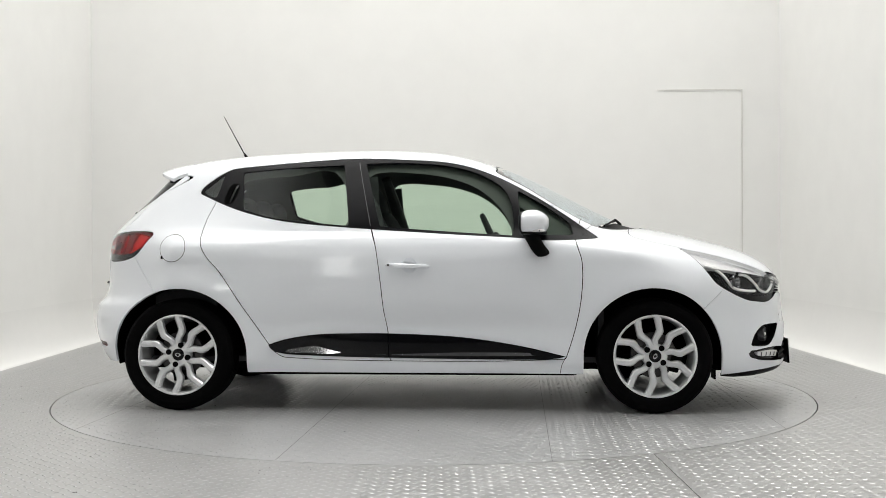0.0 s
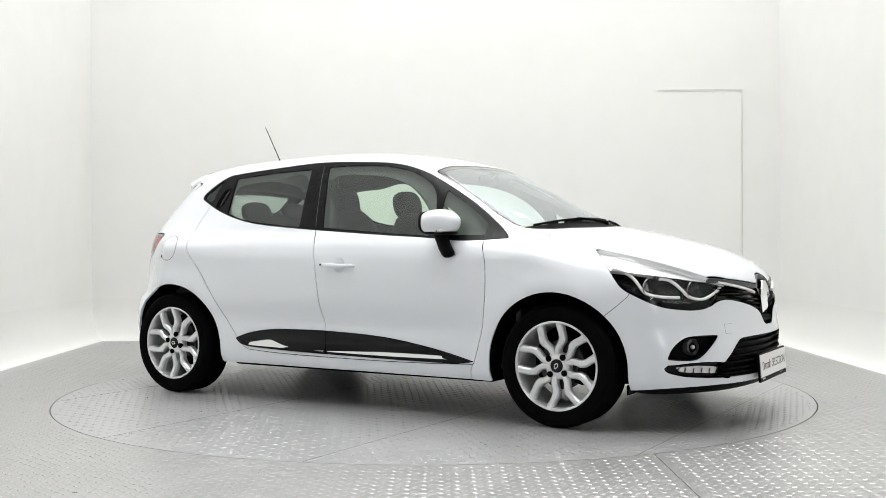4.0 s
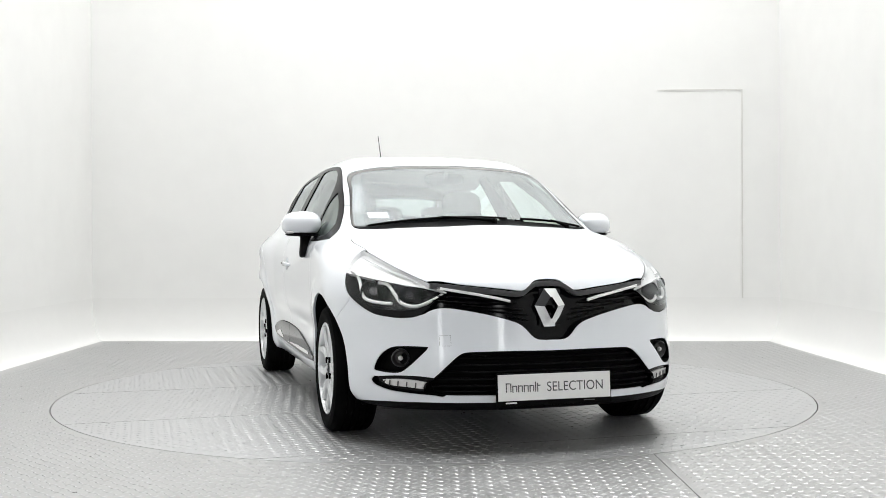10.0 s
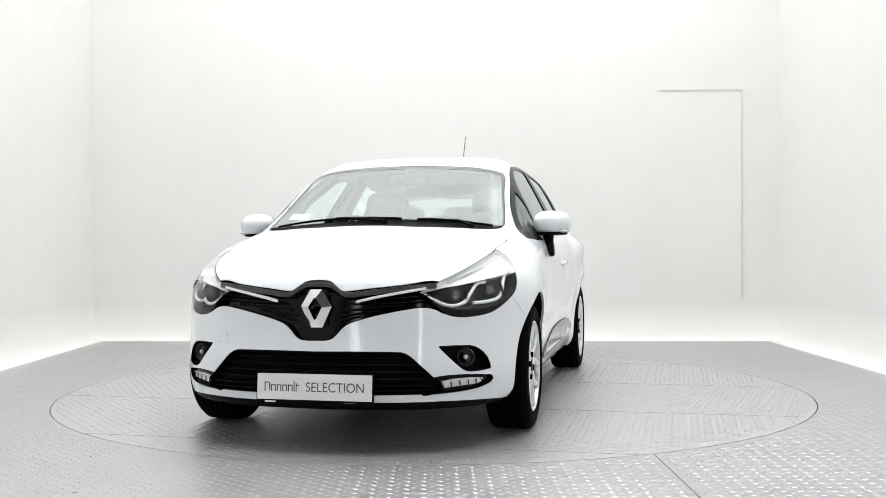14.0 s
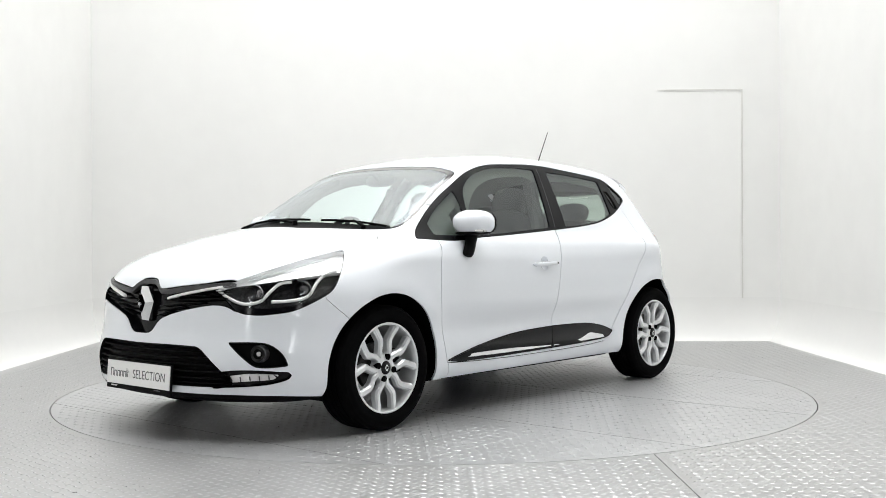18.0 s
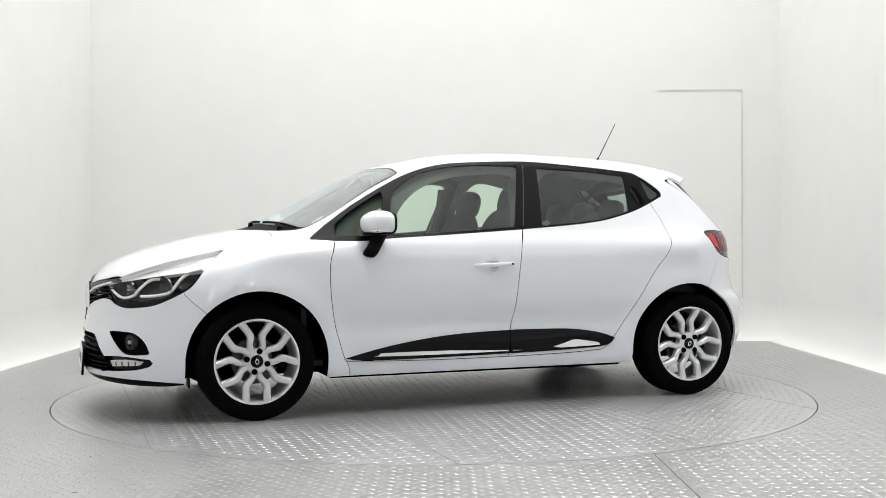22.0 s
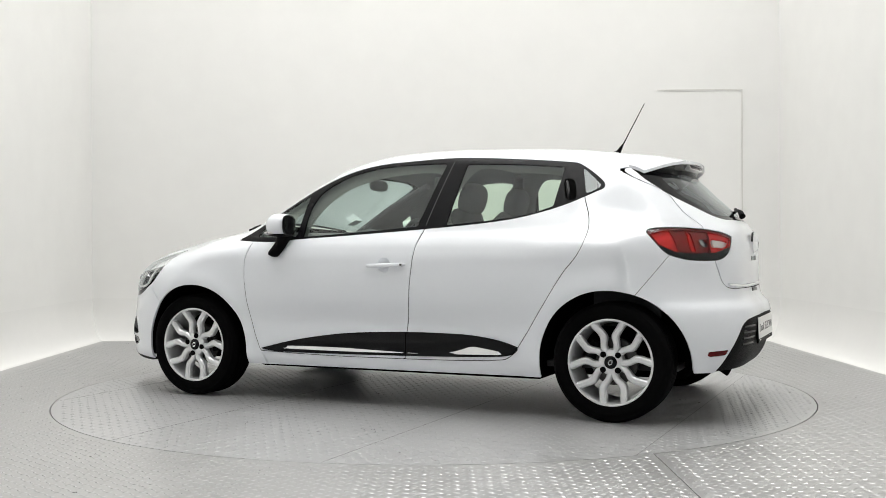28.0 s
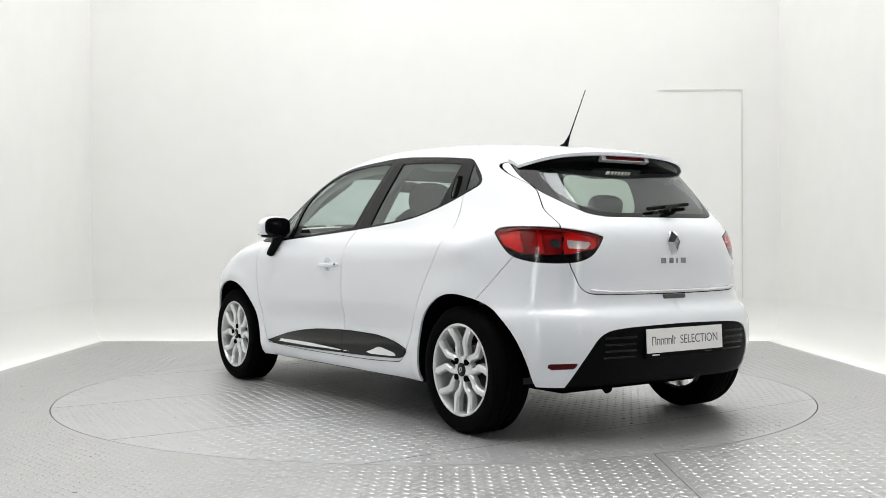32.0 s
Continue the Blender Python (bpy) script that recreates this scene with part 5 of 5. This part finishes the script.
def build_spoiler():
    sp = tagged(new("roof_spoiler"), "white roof spoiler with a black underside")
    sp.parent = gate_ob
    ny, nx = 41, 12
    top, bot = [], []
    for i in range(ny):
        y = -.565 + 1.13 * i / (ny - 1)
        e = abs(y) / .565
        lead = -1.30 - .02 * e
        trail = -1.582 + .10 * e ** 2 + .08 * e ** 8
        q = on_skin(x=lead, y=min(abs(y), .56))
        z0 = q.z + .002
        z1 = 1.357 - .030 * e ** 2 - .040 * e ** 6
        rt, rb = [], []
        for j in range(nx):
            t = j / (nx - 1)
            x = lead + (trail - lead) * t
            z = z0 + (z1 - z0) * (t * .75 + .25 * t * t) + .004 * math.sin(math.pi * t)
            rt.append((x, y, z))
            rb.append((x, y, z - .016 - .006 * (1 - t)))
        top.append(rt)
        bot.append(rb)
    verts = [p for r in top for p in r]
    faces = [(i * nx + j, (i + 1) * nx + j, (i + 1) * nx + j + 1, i * nx + j + 1) for i in range(ny - 1) for j in range(nx - 1)]
    k = len(verts)
    verts += [p for r in bot for p in r]
    faces += [(k + i * nx + j, k + i * nx + j + 1, k + (i + 1) * nx + j + 1, k + (i + 1) * nx + j) for i in range(ny - 1) for j in range(nx - 1)]
    for i in range(ny - 1):
        a, b = i * nx + nx - 1, (i + 1) * nx + nx - 1
        faces.append((a, b, k + b, k + a))
    for j in range(nx - 1):
        faces.append((j, j + 1, k + j + 1, k + j))
        a = (ny - 1) * nx
        faces.append((a + j, k + a + j, k + a + j + 1, a + j + 1))
    bm = bmesh.new()
    vs = [bm.verts.new(v) for v in verts]
    for f in faces:
        bm.faces.new([vs[i] for i in f])
    bmesh.ops.recalc_face_normals(bm, faces=bm.faces)
    part("spoiler_top", bm, PAINT, sp, "white painted spoiler", True)
    # black body below the blade
    bm = bmesh.new()
    rows = []
    for i in range(31):
        y = -.545 + 1.09 * i / 30
        e = abs(y) / .565
        xb = -1.556 + .10 * e ** 2 + .08 * e ** 8
        z1 = 1.338 - .030 * e ** 2 - .042 * e ** 6
        rows.append([bm.verts.new(p) for p in ((-1.36, y, z1 + .02), (xb, y, z1), (xb + .022, y, z1 - .030), (xb + .09, y, z1 - .052), (-1.36, y, z1 - .05))])
    for a, b in zip(rows, rows[1:]):
        for j in range(5):
            bm.faces.new((a[j], a[(j + 1) % 5], b[(j + 1) % 5], b[j]))
    bm.faces.new(rows[0])
    bm.faces.new(rows[-1])
    bmesh.ops.recalc_face_normals(bm, faces=bm.faces)
    part("spoiler_base", bm, BLACK, sp, "gloss black underside", True)
    part("brake_lamp_frame", box(.03, .33, .034, pose(-1.543, 0, 1.328, 0, 22, 0), .004), ALLOY, sp, "grey frame of the high brake lamp")
    part("brake_lamp", box(.012, .27, .019, pose(-1.555, 0, 1.328, 0, 22, 0), .003), REDDARK, sp, "dark red high brake lamp")


build_spoiler()


def build_pillar_handle(s, door):
    """The rear door's upright handle on the black window pillar; a black sheet stands for its recess's shade."""
    handle = tagged(new("door_handle"), "black pull handle on the window pillar, recess shade as black sheet")
    handle.parent = door
    for nm, half, lift, mat in (("recess_shade", (.032, .058), .0018, GAP), ("handle_grip", (.010, .050), .0036, BLACK)):
        bm = bmesh.new()
        rows = []
        for i in range(9):
            v = -1 + 2 * i / 8
            row = []
            for j in range(7):
                u = -1 + 2 * j / 6
                x = -1.018 - .030 * (1 - v) / 2 + u * half[0] * (1 - .35 * abs(v) ** 4) + (.012 if half[0] < .02 else 0)
                z = 1.194 + v * half[1]
                q = on_skin(x=x, z=z)
                row.append(bm.verts.new((q.x, s * (q.y + lift - .5 * lift * (u * u + v ** 6)), q.z)))
            rows.append(row)
        for a, b in zip(rows, rows[1:]):
            for j in range(6):
                bm.faces.new((a[j], a[j + 1], b[j + 1], b[j]))
        bmesh.ops.recalc_face_normals(bm, faces=bm.faces)
        part(nm, bm, mat, handle, "", True)


for s, d in ((1, doors_r[0]), (-1, doors_r[1])):
    build_pillar_handle(s, d)


def build_tailgate_trim():
    build_badge(-1.874, .905, .042, .058, gate_ob, -1)
    # the model name stands as plain bars
    y = .088
    for k, w in enumerate((.040, .034, .012, .042)):
        x = on_skin(y=abs(y - w / 2), z=.822, side=-1).x
        part("name_bar", box(.004, w * .8, .026, pose(x, y - w / 2, .822), .0015), DARKCHROME, gate_ob, "plain chrome shape")
        y -= w + .016
    pts = []
    for y in np.linspace(-.49, .49, 25):
        q = on_skin(y=abs(float(y)), z=.681, side=-1)
        pts.append((q.x - .004, float(y), .681 + .012 * (abs(y) / .49) ** 6))
    bm = tube(pts, .008, 8, flat=.8)
    part("lower_trim", bm, CHROME, gate_ob, "chrome strip, its bright reflection painted white along the tailgate's lower edge", True)
    q = on_skin(y=0.0, z=.655, side=-1)
    part("release_recess", box(.02, .15, .022, pose(q.x + .002, 0, .652), .008), SATIN, br_ob, "dark grip recess under the tailgate")
    w = tagged(new("rear_wiper"), "black rear wiper resting on the rear window")
    w.parent = gate_ob
    def on_rear(y, z):
        q = on_skin(y=abs(y), z=z, side=-1)
        return Vector((q.x - .012, y, q.z + .008))
    pts = [on_rear(.08 - .33 * t, 1.062 + .030 * t) for t in np.linspace(0, 1, 9)]
    part("wiper_blade", tube(pts, .009, 8), PLASTIC, w, "", True)
    part("wiper_arm", tube([on_rear(-.02, 1.045) - Vector((.012, 0, 0)), on_rear(-.05, 1.068) - Vector((.02, 0, 0)), on_rear(-.16, 1.083) - Vector((.01, 0, 0))], [.018, .014, .007], 10), PLASTIC, w, "", True)
    y = .15
    for wd in (.030, .020, .018, .020, .018, .018, .018):
        q = on_skin(y=abs(y - wd / 2), z=1.252, side=-1)
        part("window_print", box(.002, wd * .8, .022, pose(q.x - .002, y - wd / 2, 1.252, 0, -42, 0)), PLATE, gate_ob, "white printed mark")
        y -= wd + .004
    # grooves of the black valance
    for s in (-1, 1):
        for z in (.475, .445, .415, .385):
            pts = []
            for y in np.linspace(.30, .47, 6):
                q = on_skin(y=float(y), z=z, side=-1)
                pts.append((q.x + .009, s * float(y), z))
            part("valance_rib", tube(pts, .0075, 8), BLACK, br_ob, "", True)


build_tailgate_trim()


# ---- the cabin ----
def build_seat(name, x, y, wide, parent, rear=False):
    seat = tagged(new(name), "charcoal cloth car seat")
    seat.parent = parent
    part("cushion", ellipsoid(x + .10, y, .50, .27, wide / 2, .095, 4, 24), SEAT, seat, "", True)
    bm = ellipsoid(0, 0, 0, .085, wide / 2, .33, 3.6, 28)
    for v in bm.verts:
        v.co.y *= 1 - .18 * max(v.co.z, 0) / .33
    bm.transform(pose(x - .17, y, .80, 0, -20, 0))
    part("backrest", bm, SEAT, seat, "", True)
    if not rear:
        bm = ellipsoid(0, 0, 0, .058, .135, .095, 2.8, 24)
        bm.transform(pose(x - .305, y, 1.165, 0, -14, 0))
        part("headrest", bm, SEAT, seat, "", True)
        for s in (-1, 1):
            part("headrest_post", tube([(x - .28, y + s * .05, 1.06), (x - .30, y + s * .05, 1.12)], .006, 8), STEEL, seat, "", True)


def build_cabin():
    for s in (-1, 1):
        build_seat("front_seat", -.04, s * .36, .50, car)
    build_seat("rear_bench", -.78, 0, 1.24, car, True)
    for y in (-.38, 0, .38):
        bm = ellipsoid(0, 0, 0, .05, .12, .065, 2.8, 20)
        bm.transform(pose(-1.02, y, 1.115, 0, -16, 0))
        part("rear_headrest", bm, SEAT, car, "charcoal rear headrest", True)
    # door cards, floor tub and parcel shelf
    for s in (-1, 1):
        part("door_card", box(1.70, .03, .66, pose(.03, s * .755, .60), .01), DASH, car, "dark inner door lining")
        part("rear_side_trim", box(.36, .03, .5, pose(-1.32, s * .60, .72), .01), DASH, car, "dark luggage bay lining")
    part("cabin_floor", box(2.6, 1.4, .03, pose(-.3, 0, .27)), DASH, car, "dark cabin carpet")
    part("parcel_shelf", box(.52, 1.10, .03, pose(-1.33, 0, .975), .01), DASH, car, "dark parcel shelf")
    part("bulkhead", box(.03, 1.4, .70, pose(1.02, 0, .58)), DASH, car, "dark bulkhead")
    part("luggage_wall", box(.03, 1.0, .6, pose(-1.70, 0, .68)), DASH, car, "dark inner tailgate lining")
    bm = bmesh.new()
    rows = []
    for k in range(21):
        y = -.70 + 1.40 * k / 20
        hump = .05 * math.exp(-((y + .37) / .17) ** 2)
        sh = .20 * y * y
        rows.append([bm.verts.new(p) for p in ((1.06 - sh, y, .965), (.92 - sh, y, .985), (.74 - sh * .5, y, .965 + hump), (.62, y, .93 + hump), (.585, y, .86), (.64, y, .72), (.72, y, .55))])
    for a, b in zip(rows, rows[1:]):
        for j in range(6):
            bm.faces.new((a[j], a[j + 1], b[j + 1], b[j]))
    bmesh.ops.recalc_face_normals(bm, faces=bm.faces)
    part("dashboard", bm, DASH, car, "soft black dashboard", True, 50)
    wheel = tagged(new("steering_wheel"), "black leather steering wheel")
    wheel.parent = car
    wheel.matrix_local = pose(.44, -.37, .90, 0, -24, 0) @ pose(0, 0, 0, 0, 90, 0)
    ring = [(.185 * math.cos(2 * math.pi * k / 36), .185 * math.sin(2 * math.pi * k / 36), 0) for k in range(37)]
    part("steering_rim", tube(ring, .016, 10), DASH, wheel, "", True)
    part("steering_boss", ellipsoid(0, 0, .02, .07, .075, .03, 3, 20), DASH, wheel, "", True)
    for a in (0, 180, 90):
        part("steering_spoke", box(.13, .03, .014, pose(.12 * math.cos(math.radians(a)), .12 * math.sin(math.radians(a)), .008, 0, 0, a), .004), DASH, wheel)
    bm = ellipsoid(.47, 0, 1.285, .018, .115, .036, 3, 24)
    part("interior_mirror", bm, DASH, car, "black interior mirror", True)
    part("mirror_stem", tube([(.485, 0, 1.29), (.53, 0, 1.325)], .012, 8), DASH, car, "", True)
    # inner pillars
    for s in (-1, 1):
        part("inner_pillar", tube([(-.20, s * .69, .95), (-.27, s * .575, 1.20), (-.31, s * .495, 1.345)], [.045, .04, .03], 10), DASH, car, "dark inner door pillar", True)
        part("inner_pillar", tube([(.98, s * .60, .97), (.66, s * .545, 1.16), (.35, s * .49, 1.30)], [.025, .025, .025], 10), LINER, car, "grey inner windscreen pillar", True)
        part("belt_webbing", box(.05, .006, .62, pose(-.22, s * .655, .98, s * 10, -4, 0)), DASH, car, "dark seat belt")
    # paper discs in the lower corner of the windscreen
    q = on_skin(x=.98, y=.50)
    q2 = on_skin(x=.90, y=.50)
    d = math.degrees(math.atan2(q2.z - q.z, q.x - q2.x))
    part("window_sticker", box(.075, .11, .001, pose((q.x + q2.x) / 2 - .012, -.50, (q.z + q2.z) / 2 - .014, 0, d, 0)), PLATE, car, "pale paper disc behind the windscreen")


build_cabin()


# ---- motion of the turntable and the car on it ----
TURNS = ((0.0, -4.56), (2.0, -17.93), (3.5, -28.04), (6.0, -45.5), (8.0, -59.79), (10.0, -74.16), (12.0, -88.73), (14.0, -102.95),
         (17.0, -123.94), (19.0, -138.59), (21.0, -153.2), (23.0, -167.72), (25.0, -182.6), (28.0, -205.1), (30.0, -220.25), (32.0, -235.27))
OFF_X, OFF_Y = -.048, -.058


def motions():
    walk(turntable, [(t, pose(0, 0, 0, 0, 0, a)) for t, a in TURNS])
    rows = []
    for t, a in TURNS:
        c, s = math.cos(radians(a)), math.sin(radians(a))
        rows.append((t, pose(OFF_X * c - OFF_Y * s, OFF_X * s + OFF_Y * c, .0016, 0, 0, a)))
    walk(car, rows)


motions()
